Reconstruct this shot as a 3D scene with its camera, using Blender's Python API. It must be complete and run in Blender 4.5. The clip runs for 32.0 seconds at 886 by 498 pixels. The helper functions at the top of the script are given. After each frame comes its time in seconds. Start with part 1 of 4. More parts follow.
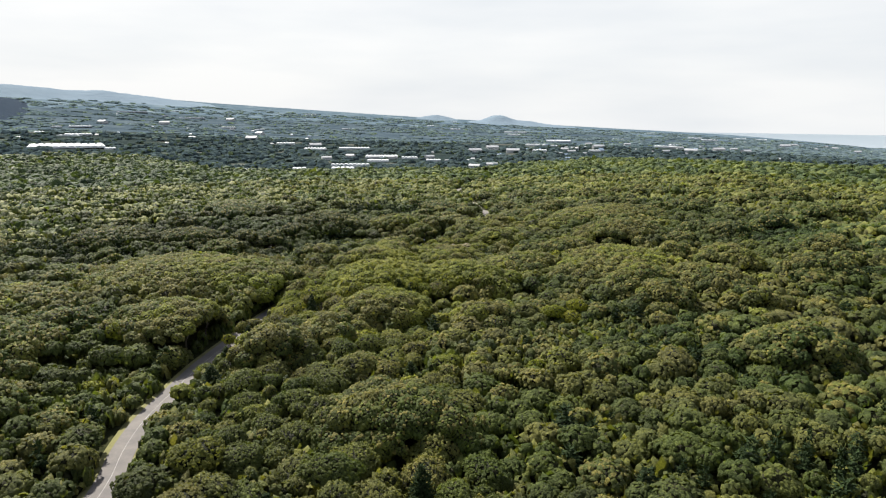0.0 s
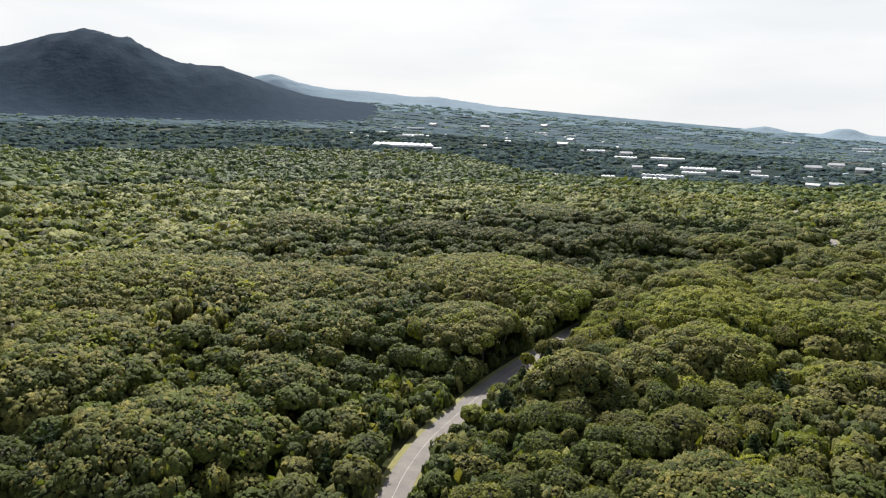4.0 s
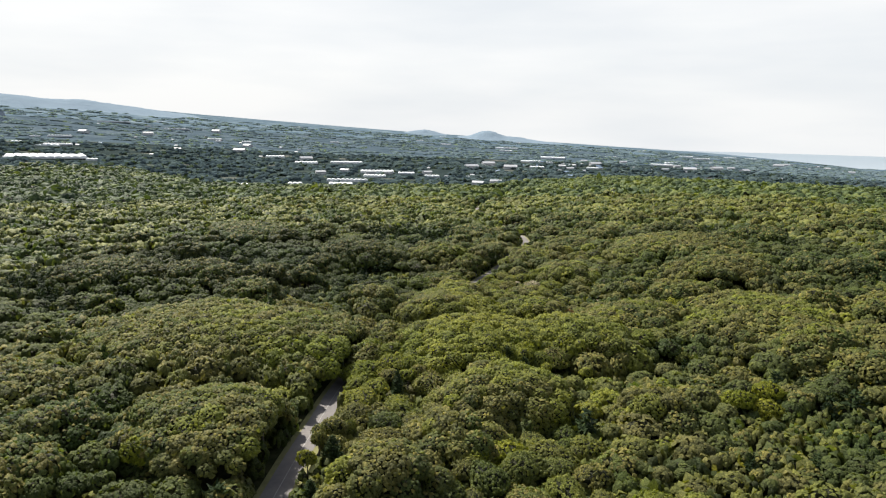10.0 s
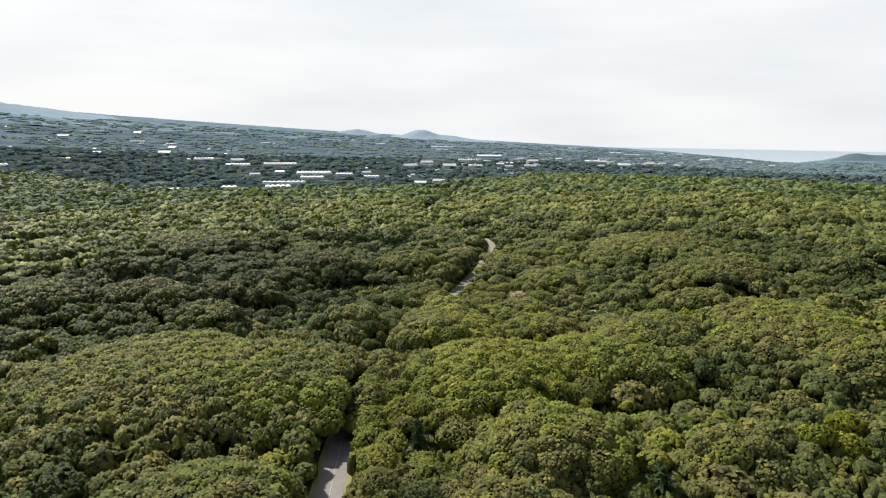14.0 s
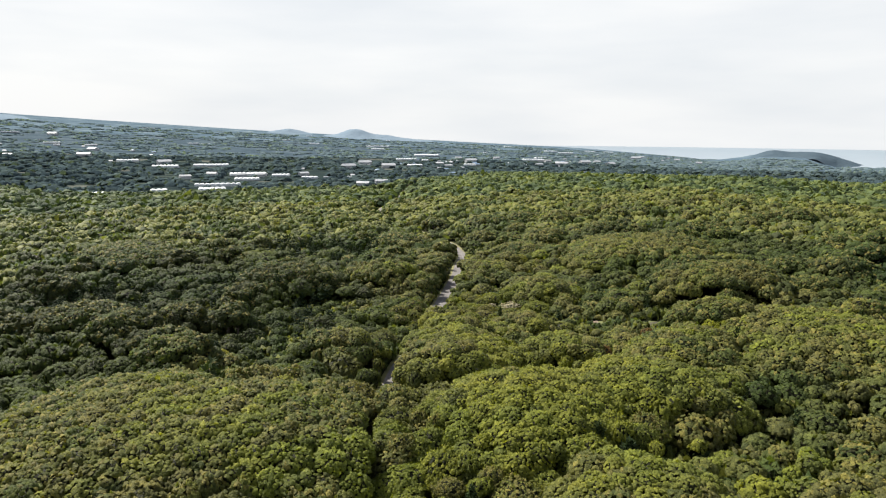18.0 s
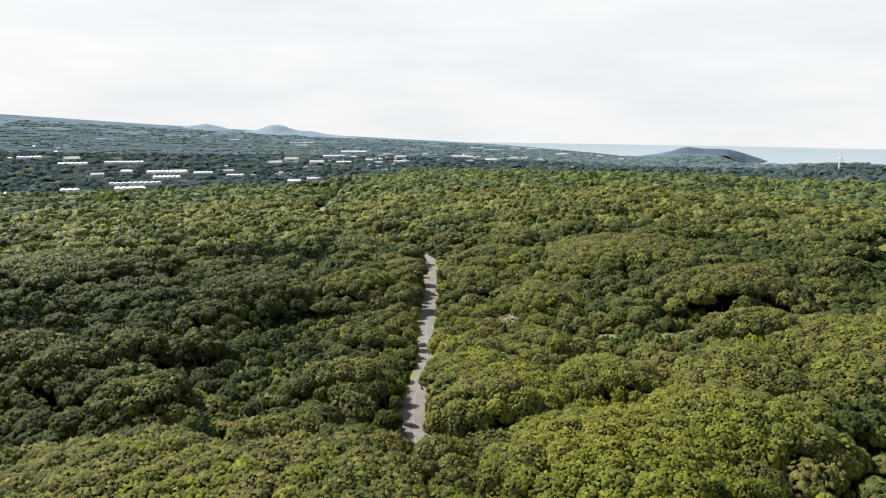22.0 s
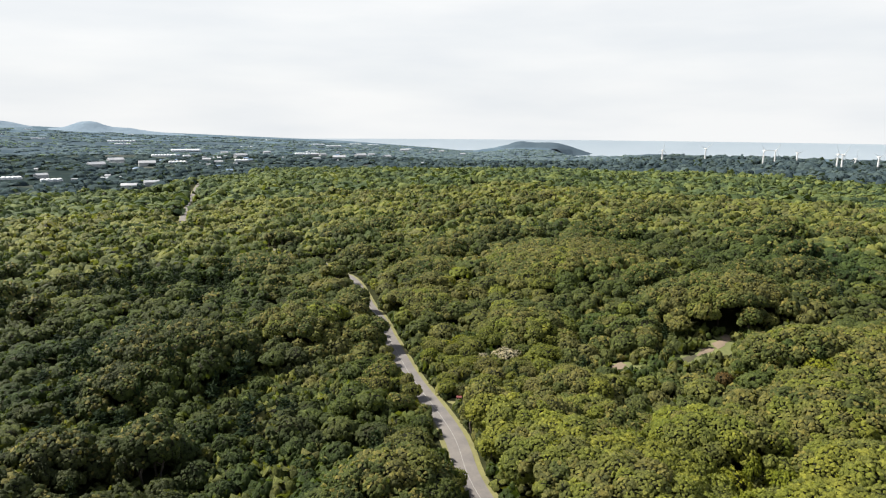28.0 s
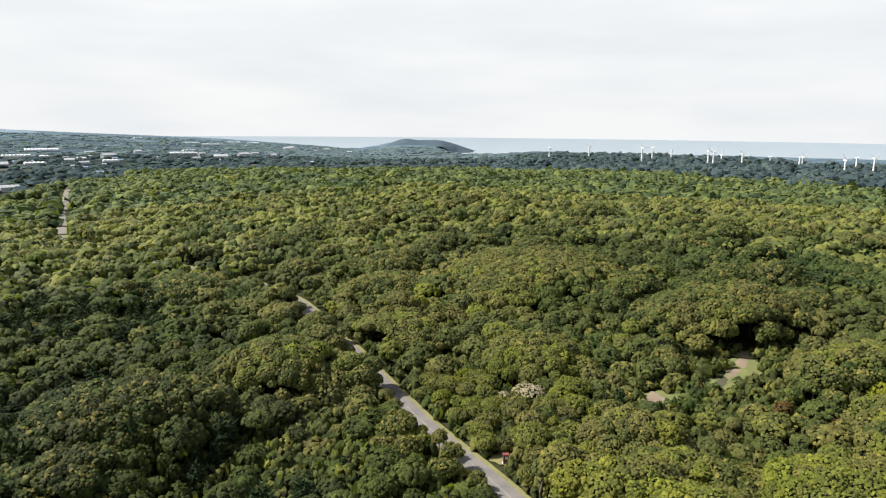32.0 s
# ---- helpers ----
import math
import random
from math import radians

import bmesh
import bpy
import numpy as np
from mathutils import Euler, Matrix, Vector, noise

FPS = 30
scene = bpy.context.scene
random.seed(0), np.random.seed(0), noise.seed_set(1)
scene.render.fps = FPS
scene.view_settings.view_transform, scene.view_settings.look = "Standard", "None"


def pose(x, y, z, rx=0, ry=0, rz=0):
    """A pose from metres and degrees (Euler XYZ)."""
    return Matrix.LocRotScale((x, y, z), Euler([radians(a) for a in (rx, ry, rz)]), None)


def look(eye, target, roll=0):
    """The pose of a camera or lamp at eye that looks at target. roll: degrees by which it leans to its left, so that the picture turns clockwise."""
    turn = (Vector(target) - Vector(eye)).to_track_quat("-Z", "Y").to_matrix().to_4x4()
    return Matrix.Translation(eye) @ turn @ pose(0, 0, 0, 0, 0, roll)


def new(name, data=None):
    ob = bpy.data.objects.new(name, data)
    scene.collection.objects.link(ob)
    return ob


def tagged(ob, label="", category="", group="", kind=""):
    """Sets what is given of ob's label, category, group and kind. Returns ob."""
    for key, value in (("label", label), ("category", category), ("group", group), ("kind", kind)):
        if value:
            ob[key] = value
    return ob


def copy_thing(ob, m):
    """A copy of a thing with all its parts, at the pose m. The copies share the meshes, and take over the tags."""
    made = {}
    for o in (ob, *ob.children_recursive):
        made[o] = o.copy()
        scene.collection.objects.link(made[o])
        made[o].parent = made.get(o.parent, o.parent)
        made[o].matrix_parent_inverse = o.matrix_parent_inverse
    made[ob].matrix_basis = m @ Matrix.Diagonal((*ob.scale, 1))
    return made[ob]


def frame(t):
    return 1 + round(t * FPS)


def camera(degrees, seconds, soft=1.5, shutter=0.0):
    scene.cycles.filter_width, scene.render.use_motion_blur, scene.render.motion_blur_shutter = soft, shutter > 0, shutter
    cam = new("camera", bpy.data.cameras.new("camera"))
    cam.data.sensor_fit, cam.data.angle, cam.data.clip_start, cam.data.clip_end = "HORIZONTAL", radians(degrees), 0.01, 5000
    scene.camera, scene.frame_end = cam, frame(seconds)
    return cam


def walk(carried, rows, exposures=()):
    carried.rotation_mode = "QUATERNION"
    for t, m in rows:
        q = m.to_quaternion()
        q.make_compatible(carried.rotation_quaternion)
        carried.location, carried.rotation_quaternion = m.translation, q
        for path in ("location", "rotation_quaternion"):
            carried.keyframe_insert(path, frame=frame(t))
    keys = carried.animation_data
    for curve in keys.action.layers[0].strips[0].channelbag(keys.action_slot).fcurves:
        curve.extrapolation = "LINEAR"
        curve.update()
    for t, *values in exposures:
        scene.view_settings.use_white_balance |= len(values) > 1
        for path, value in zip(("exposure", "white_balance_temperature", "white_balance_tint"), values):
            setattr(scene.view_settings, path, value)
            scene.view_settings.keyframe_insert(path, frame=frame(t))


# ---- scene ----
cam = camera(68.0, 32.0, soft=1.15)
PATH = [
    (0, (28.61, -48.83, 73.50), (26.19, 49.15, 53.61), 0.33),
    (0.5, (27.18, -45.03, 72.92), (19.72, 52.70, 53.12), 0.60),
    (1, (26.12, -41.49, 72.67), (10.71, 55.32, 52.91), 0.77),
    (1.5, (25.16, -38.03, 72.58), (5.20, 57.95, 52.82), 0.87),
    (2, (24.20, -34.42, 72.67), (3.92, 61.51, 53.00), 0.94),
    (2.5, (22.21, -31.15, 72.26), (2.12, 64.85, 52.76), 1.06),
    (3, (20.31, -27.90, 71.49), (0.28, 68.15, 52.09), 1.13),
    (3.5, (17.65, -24.79, 70.43), (-7.36, 70.09, 51.10), 1.24),
    (3.7, (16.97, -23.73, 70.19), (-18.88, 67.59, 50.80), 1.41),
    (3.85, (16.48, -23.04, 70.03), (-25.76, 65.49, 50.60), 1.53),
    (4, (15.94, -22.17, 69.83), (-29.14, 64.94, 50.36), 1.68),
    (4.2, (15.57, -20.99, 69.95), (-29.74, 66.09, 50.85), 1.94),
    (4.4, (15.21, -19.82, 70.05), (-24.36, 70.10, 51.34), 2.20),
    (4.5, (15.02, -19.23, 70.10), (-12.97, 74.77, 50.60), 2.05),
    (4.7, (13.89, -18.06, 70.22), (1.01, 79.29, 51.32), 2.00),
    (5, (12.18, -16.32, 70.38), (8.19, 81.97, 52.40), 1.91),
    (5.5, (9.34, -13.42, 70.66), (8.54, 85.09, 53.53), 1.77),
    (6.5, (3.68, -7.62, 71.21), (3.71, 90.76, 53.29), 1.37),
    (7, (1.37, -4.55, 71.01), (1.11, 93.86, 53.20), 1.42),
    (8, (-4.16, 1.67, 71.49), (-4.41, 100.05, 53.57), 1.28),
    (9, (-9.12, 8.16, 71.67), (-9.51, 106.56, 53.91), 1.16),
    (10, (-13.68, 15.27, 71.97), (-13.33, 113.70, 54.28), 1.17),
    (11, (-18.78, 22.67, 71.91), (-15.07, 121.04, 54.34), 1.11),
    (12, (-23.26, 30.11, 72.01), (-18.48, 128.43, 54.36), 1.02),
    (13, (-28.33, 37.83, 71.72), (-21.62, 136.04, 54.07), 0.91),
    (14, (-33.28, 46.32, 71.35), (-22.92, 144.19, 53.68), 0.56),
    (15, (-38.14, 54.71, 70.77), (-24.47, 152.19, 53.08), 0.54),
    (15.5, (-40.53, 58.79, 70.49), (-25.64, 156.09, 52.84), 0.43),
    (17.5, (-48.79, 74.43, 70.13), (-29.53, 170.95, 52.46), 0.38),
    (18, (-50.81, 78.29, 70.01), (-30.53, 174.61, 52.32), 0.35),
    (19, (-55.54, 87.14, 69.60), (-32.49, 182.82, 51.83), 0.38),
    (20, (-60.27, 96.21, 69.31), (-34.33, 191.13, 51.45), 0.46),
    (21, (-64.93, 105.07, 69.42), (-36.11, 199.11, 51.39), 0.60),
    (22, (-69.55, 114.33, 69.09), (-38.03, 207.48, 51.00), 0.61),
    (23, (-74.58, 123.60, 69.23), (-40.01, 215.65, 51.05), 0.69),
    (24, (-79.60, 133.34, 69.24), (-41.34, 223.90, 50.96), 0.73),
    (25, (-83.52, 143.29, 69.29), (-41.63, 232.22, 50.98), 0.62),
    (25.5, (-85.65, 148.72, 69.25), (-41.79, 236.70, 50.91), 0.64),
    (27.5, (-94.02, 170.00, 69.96), (-42.32, 253.59, 51.54), 0.39),
    (28, (-95.87, 175.68, 70.42), (-42.32, 258.07, 51.85), 0.37),
    (29, (-99.92, 187.62, 70.87), (-42.49, 267.34, 52.24), 0.33),
    (30, (-103.11, 199.97, 71.26), (-42.02, 276.91, 52.56), 0.42),
    (31, (-105.42, 212.02, 71.69), (-41.02, 286.20, 52.99), 0.45),
    (32, (-106.60, 224.02, 71.97), (-39.04, 295.30, 53.13), 0.54),
]
walk(cam, [(t, look(eye, target, roll)) for t, eye, target, roll in PATH])

# ---- daylight: a high veiled sun ahead and to the west, and a pale overcast sky ----
SUN_EL, SUN_AZ = radians(47), radians(-38)  # azimuth from +y towards +x

world = bpy.data.worlds.new("overcast_sky")
scene.world = world
world.use_nodes = True
wn, wl = world.node_tree.nodes, world.node_tree.links
wn.clear()
w_out = wn.new("ShaderNodeOutputWorld")
w_bg = wn.new("ShaderNodeBackground")
w_bg.inputs["Strength"].default_value = 0.066
w_sky = wn.new("ShaderNodeTexSky")
w_sky.sky_type = "NISHITA"
w_sky.sun_disc = False
w_sky.sun_elevation = SUN_EL
w_sky.sun_rotation = SUN_AZ
w_sky.dust_density = 3.0
w_co = wn.new("ShaderNodeTexCoord")
w_map = wn.new("ShaderNodeMapping")
w_map.inputs["Scale"].default_value = (1.6, 1.6, 9.0)
w_noise = wn.new("ShaderNodeTexNoise")
w_noise.inputs["Scale"].default_value = 1.7
w_noise.inputs["Detail"].default_value = 5.0
w_noise.inputs["Roughness"].default_value = 0.5
w_ramp = wn.new("ShaderNodeValToRGB")
w_ramp.color_ramp.elements[0].position = 0.30
w_ramp.color_ramp.elements[0].color = (7.2, 7.5, 7.8, 1)
w_ramp.color_ramp.elements[1].position = 0.62
w_ramp.color_ramp.elements[1].color = (8.3, 8.4, 8.45, 1)
w_mix = wn.new("ShaderNodeMix")
w_mix.data_type = "RGBA"
w_sep = wn.new("ShaderNodeSeparateXYZ")
w_veil = wn.new("ShaderNodeMapRange")
w_veil.inputs["From Min"].default_value, w_veil.inputs["From Max"].default_value = 0.22, 0.7
w_veil.inputs["To Min"].default_value, w_veil.inputs["To Max"].default_value = 0.93, 0.15
wl.new(w_co.outputs["Generated"], w_sep.inputs["Vector"])
wl.new(w_sep.outputs["Z"], w_veil.inputs["Value"])
wl.new(w_veil.outputs["Result"], w_mix.inputs["Factor"])
wl.new(w_co.outputs["Generated"], w_map.inputs["Vector"])
wl.new(w_map.outputs["Vector"], w_noise.inputs["Vector"])
wl.new(w_noise.outputs["Fac"], w_ramp.inputs["Fac"])
wl.new(w_sky.outputs["Color"], w_mix.inputs["A"])
wl.new(w_ramp.outputs["Color"], w_mix.inputs["B"])
wl.new(w_mix.outputs["Result"], w_bg.inputs["Color"])
wl.new(w_bg.outputs["Background"], w_out.inputs["Surface"])

sun_data = bpy.data.lights.new("sun", "SUN")
sun_data.energy, sun_data.angle, sun_data.color = 4.9, radians(2.5), (1.0, 0.95, 0.86)
sun = new("sun", sun_data)
sun.matrix_basis = look((math.sin(SUN_AZ) * 400, math.cos(SUN_AZ) * 400, math.tan(SUN_EL) * 400), (0, 0, 0))
scene.view_settings.exposure = 0.85


# ---- materials ----
class Nodes:
    """A small builder for node materials."""

    def __init__(self, name, rough=0.8):
        self.m = bpy.data.materials.new(name)
        self.m.use_nodes = True
        self.t = self.m.node_tree
        self.bsdf = self.t.nodes["Principled BSDF"]
        self.bsdf.inputs["Roughness"].default_value = rough

    def link(self, a, b):
        self.t.links.new(a, b)

    def position(self):
        return self.t.nodes.new("ShaderNodeNewGeometry").outputs["Position"]

    def noise(self, scale, detail=3.0, vec=None, out="Fac", rough=0.55):
        n = self.t.nodes.new("ShaderNodeTexNoise")
        n.inputs["Scale"].default_value, n.inputs["Detail"].default_value = scale, detail
        n.inputs["Roughness"].default_value = rough
        self.link(vec if vec is not None else self.position(), n.inputs["Vector"])
        return n.outputs[out]

    def ramp(self, fac, stops):
        n = self.t.nodes.new("ShaderNodeValToRGB")
        r = n.color_ramp
        while len(r.elements) < len(stops):
            r.elements.new(0.5)
        for e, (p, c) in zip(r.elements, stops):
            e.position, e.color = p, (*c, 1) if len(c) == 3 else c
        self.link(fac, n.inputs["Fac"])
        return n.outputs["Color"]

    def mix(self, fac, a, b, mode="MIX"):
        n = self.t.nodes.new("ShaderNodeMix")
        n.data_type, n.blend_type = "RGBA", mode
        for key, v in (("Factor", fac), ("A", a), ("B", b)):
            if isinstance(v, bpy.types.NodeSocket):
                self.link(v, n.inputs[key])
            else:
                n.inputs[key].default_value = v if key == "Factor" else (*v, 1)
        return n.outputs["Result"]

    def math(self, op, a, b):
        n = self.t.nodes.new("ShaderNodeMath")
        n.operation = op
        for i, v in enumerate((a, b)):
            if isinstance(v, bpy.types.NodeSocket):
                self.link(v, n.inputs[i])
            else:
                n.inputs[i].default_value = v
        return n.outputs[0]

    def color(self, sock):
        self.link(sock, self.bsdf.inputs["Base Color"])

    def bump(self, height, strength=0.3, distance=0.1):
        n = self.t.nodes.new("ShaderNodeBump")
        n.inputs["Strength"].default_value, n.inputs["Distance"].default_value = strength, distance
        self.link(height, n.inputs["Height"])
        self.link(n.outputs["Normal"], self.bsdf.inputs["Normal"])


LEAF_GAIN = 0.75


def leaf_material(name, stops, per_object, clear=0.36, zone=0.011, zone_stops=None, gain=1.0, vary=1.0, gloss=0.1):
    """Foliage: its hue varies from tree to tree, with the stand of trees, and from leaf to leaf."""
    n = Nodes(name, 0.5)
    n.bsdf.inputs["Specular IOR Level"].default_value = gloss
    if per_object:
        own = n.t.nodes.new("ShaderNodeObjectInfo")
        each = own.outputs["Random"]
        if zone_stops:
            # a copied tree carries its own tint in its object colour
            sp = n.t.nodes.new("ShaderNodeSeparateColor")
            n.link(own.outputs["Color"], sp.inputs["Color"])
            each = sp.outputs[0]
    else:
        a = n.t.nodes.new("ShaderNodeAttribute")
        a.attribute_name = "tint"
        each = a.outputs["Fac"]
    col = n.ramp(each, stops)
    if zone_stops:
        big = n.noise(zone, 2.5)
        z = n.ramp(big, zone_stops)
        col = n.mix(0.3, col, z)
    g = n.t.nodes.new("ShaderNodeNewGeometry")
    isl = n.ramp(g.outputs["Random Per Island"], [(0.0, (0.74, 0.77, 0.76)), (0.5, (0.98, 0.98, 0.97)), (1.0, (1.3, 1.28, 1.14))])
    col = n.mix(vary, col, isl, "MULTIPLY")
    spots = n.ramp(n.noise(0.35, 2.0), [(0.3, (0.75, 0.78, 0.75)), (0.7, (1.25, 1.2, 1.05))])
    col = n.mix(vary, col, spots, "MULTIPLY")
    fine = n.ramp(n.noise(2.6, 3.0, rough=0.7), [(0.36, (0.68, 0.7, 0.68)), (0.5, (1.0, 1.0, 0.97)), (0.64, (1.34, 1.3, 1.2))])
    col = n.mix(vary, col, fine, "MULTIPLY")
    gain *= LEAF_GAIN
    col = n.mix(1.0, col, (gain, gain, gain), "MULTIPLY")
    n.color(col)
    n.bump(n.noise(3.4, 3.0), 1.0, 0.4)
    tr = n.t.nodes.new("ShaderNodeBsdfTranslucent")
    n.link(n.mix(1.0, col, (1.35, 1.35, 0.5), "MULTIPLY"), tr.inputs["Color"])
    mx = n.t.nodes.new("ShaderNodeMixShader")
    mx.inputs["Fac"].default_value = clear
    n.link(n.bsdf.outputs["BSDF"], mx.inputs[1])
    n.link(tr.outputs["BSDF"], mx.inputs[2])
    n.link(mx.outputs["Shader"], n.t.nodes["Material Output"].inputs["Surface"])
    return n.m


GREENS = [(0.0, (0.034, 0.056, 0.028)), (0.22, (0.066, 0.1, 0.038)), (0.42, (0.122, 0.15, 0.056)), (0.56, (0.185, 0.178, 0.078)), (0.7, (0.188, 0.21, 0.06)), (0.85, (0.235, 0.27, 0.052)), (0.96, (0.28, 0.285, 0.052)), (1.0, (0.26, 0.19, 0.06))]
ZONES = [(0.3, (0.045, 0.085, 0.022)), (0.42, (0.1, 0.135, 0.032)), (0.5, (0.15, 0.145, 0.06)), (0.58, (0.14, 0.175, 0.03)), (0.68, (0.165, 0.155, 0.062))]
PINES = [(0.0, (0.025, 0.043, 0.022)), (0.6, (0.04, 0.064, 0.03)), (1.0, (0.06, 0.085, 0.035))]

leaf_near = leaf_material("broadleaf_foliage", GREENS, True, zone_stops=ZONES, gloss=0.1, gain=1.1)
leaf_wood = leaf_material("woodland_foliage", GREENS, False, zone_stops=ZONES, gloss=0.1, gain=1.08)
# outer canopy: greens dulled to carry haze in the colour
leaf_hazy_green = leaf_material("hazy_canopy_foliage", [(0.0, (0.03, 0.05, 0.03)), (0.35, (0.065, 0.095, 0.045)), (0.7, (0.13, 0.16, 0.055)), (1.0, (0.2, 0.215, 0.07))], False, clear=0.2, vary=0.4, gloss=0.05, gain=1.35)
# same leaf and blossom, lifted by gain and evened for haze
leaf_wood_far = leaf_material("farther_hazy_woodland_foliage", GREENS, False, zone_stops=ZONES, vary=0.45, gloss=0.1, gain=1.3)
blossom_far = leaf_material("farther_hazy_cream_blossom", [(0.0, (0.15, 0.165, 0.045)), (1.0, (0.2, 0.205, 0.055))], False, clear=0.2, vary=0.45, gloss=0.1, gain=1.3)
leaf_young = leaf_material("young_leaf_foliage", [(0.0, (0.17, 0.2, 0.025)), (0.6, (0.23, 0.25, 0.03)), (1.0, (0.29, 0.27, 0.045))], True, clear=0.28)
leaf_rusty = leaf_material("rusty_foliage", [(0.0, (0.17, 0.115, 0.05)), (1.0, (0.22, 0.135, 0.06))], True)
pale_blossom = leaf_material("pale_blossom", [(0.0, (0.42, 0.38, 0.3)), (1.0, (0.5, 0.45, 0.37))], True, clear=0.1)
leaf_pine = leaf_material("pine_needles", PINES, True, clear=0.12, gloss=0.04)
leaf_pine_wood = leaf_material("far_pine_needles", PINES, False, clear=0.12, gloss=0.04)
# far trees: haze painted in, bluish first, then paler with distance
leaf_hazed = leaf_material("hazy_distant_foliage", [(0.0, (0.058, 0.087, 0.106)), (0.5, (0.08, 0.116, 0.134)), (1.0, (0.108, 0.148, 0.155))], False, gain=1.0, clear=0.25, vary=0.3, gloss=0.0)
leaf_haze = leaf_material("hazy_copse_foliage", [(0.0, (0.1, 0.145, 0.18)), (1.0, (0.15, 0.2, 0.235))], False, gain=1.5, clear=0.4, vary=0.25, gloss=0.0)
blossom = leaf_material("cream_blossom", [(0.0, (0.165, 0.155, 0.05)), (1.0, (0.215, 0.2, 0.062))], True, clear=0.1)
# crown cores: the shade between leaf clumps is put into this dark colour
shade_core = leaf_material("dark_shade_core", [(0.0, (0.018, 0.022, 0.01)), (1.0, (0.035, 0.038, 0.018))], True, clear=0.0)
blossom_wood = leaf_material("cream_blossom_woodland", [(0.0, (0.165, 0.155, 0.05)), (1.0, (0.215, 0.2, 0.062))], False, clear=0.15, gloss=0.1)


def simple(name, a, b, scale, rough=0.85, bump=0.0, detail=4.0, metal=0.0):
    n = Nodes(name, rough)
    n.bsdf.inputs["Metallic"].default_value = metal
    f = n.noise(scale, detail)
    big = n.noise(scale * 0.13, 2.0)
    c = n.mix(f, a, b)
    c = n.mix(1.0, c, n.ramp(big, [(0.3, (0.82, 0.82, 0.84)), (0.7, (1.12, 1.1, 1.06))]), "MULTIPLY")
    n.color(c)
    if bump:
        n.bump(f, bump, 0.05)
    return n.m


bark = simple("rough_bark", (0.06, 0.05, 0.04), (0.14, 0.12, 0.1), 6.0, 0.95, 0.6)
soil = simple("forest_floor", (0.035, 0.035, 0.02), (0.08, 0.075, 0.04), 1.2, 1.0, 0.5)
dirt = simple("bare_dirt", (0.13, 0.1, 0.07), (0.23, 0.18, 0.13), 1.1, 1.0, 0.4)
asphalt = simple("worn_asphalt", (0.12, 0.112, 0.108), (0.175, 0.162, 0.153), 1.6, 0.9, 0.3)
dry_grass = simple("dry_verge_grass", (0.11, 0.12, 0.04), (0.22, 0.2, 0.085), 1.8, 1.0, 0.6)
line_paint = simple("worn_road_paint", (0.16, 0.155, 0.15), (0.4, 0.39, 0.38), 2.0, 0.7)
plastic = simple("white_greenhouse_film", (0.6, 0.64, 0.68), (0.72, 0.75, 0.78), 0.4, 0.35)
pale_wall = simple("pale_render_wall", (0.34, 0.36, 0.38), (0.46, 0.47, 0.48), 0.6, 0.8)
grey_roof = simple("grey_sheet_roof", (0.3, 0.32, 0.35), (0.45, 0.47, 0.5), 0.5, 0.6)
blue_roof = simple("faded_blue_roof", (0.12, 0.2, 0.32), (0.2, 0.28, 0.4), 0.5, 0.6)
white_metal = simple("white_tower_paint", (0.74, 0.75, 0.76), (0.82, 0.82, 0.82), 0.3, 0.4)
dark_metal = simple("grey_blade_paint", (0.35, 0.37, 0.4), (0.45, 0.46, 0.48), 0.3, 0.5)
rust_paint = simple("dark_red_paint", (0.12, 0.03, 0.025), (0.19, 0.05, 0.04), 2.0, 0.6)
white_paint = simple("white_board_paint", (0.7, 0.7, 0.68), (0.82, 0.81, 0.78), 2.0, 0.6)


def ground_material():
    n = Nodes("woodland_and_fields", 1.0)
    n.bsdf.inputs["Specular IOR Level"].default_value = 0.02
    near = n.ramp(n.noise(0.6, 4.0), [(0.3, (0.018, 0.022, 0.01)), (0.7, (0.045, 0.047, 0.022))])
    vec = n.t.nodes.new("ShaderNodeMapping")
    vec.inputs["Scale"].default_value = (0.012, 0.02, 0.012)
    vec.inputs["Rotation"].default_value = (0, 0, 0.5)
    n.link(n.position(), vec.inputs["Vector"])
    v = n.t.nodes.new("ShaderNodeTexVoronoi")
    v.feature, v.distance = "F1", "CHEBYCHEV"
    v.inputs["Scale"].default_value = 1.0
    n.link(vec.outputs["Vector"], v.inputs["Vector"])
    sep = n.t.nodes.new("ShaderNodeSeparateColor")
    n.link(v.outputs["Color"], sep.inputs["Color"])
    fields = n.ramp(sep.outputs[0], [(0.0, (0.012, 0.02, 0.02)), (0.5, (0.018, 0.028, 0.026)), (0.75, (0.026, 0.036, 0.03)), (0.92, (0.05, 0.06, 0.046)), (1.0, (0.1, 0.095, 0.08))])
    fields = n.mix(1.0, fields, n.ramp(n.noise(0.05, 4.0), [(0.35, (0.8, 0.85, 0.9)), (0.65, (1.35, 1.4, 1.47))]), "MULTIPLY")
    a = n.t.nodes.new("ShaderNodeAttribute")
    a.attribute_name = "open"
    n.color(n.mix(a.outputs["Fac"], near, fields))
    return n.m


# haze is put into the plain's base colour; pale lifts it farther out
def hazy_plain_material(name, pale):
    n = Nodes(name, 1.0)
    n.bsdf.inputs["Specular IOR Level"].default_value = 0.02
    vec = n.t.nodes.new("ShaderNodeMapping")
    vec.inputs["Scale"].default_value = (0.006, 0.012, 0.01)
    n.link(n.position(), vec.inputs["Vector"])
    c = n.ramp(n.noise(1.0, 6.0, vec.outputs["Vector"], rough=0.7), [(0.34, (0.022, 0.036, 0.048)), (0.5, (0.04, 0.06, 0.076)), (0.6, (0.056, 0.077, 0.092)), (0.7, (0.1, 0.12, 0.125))])
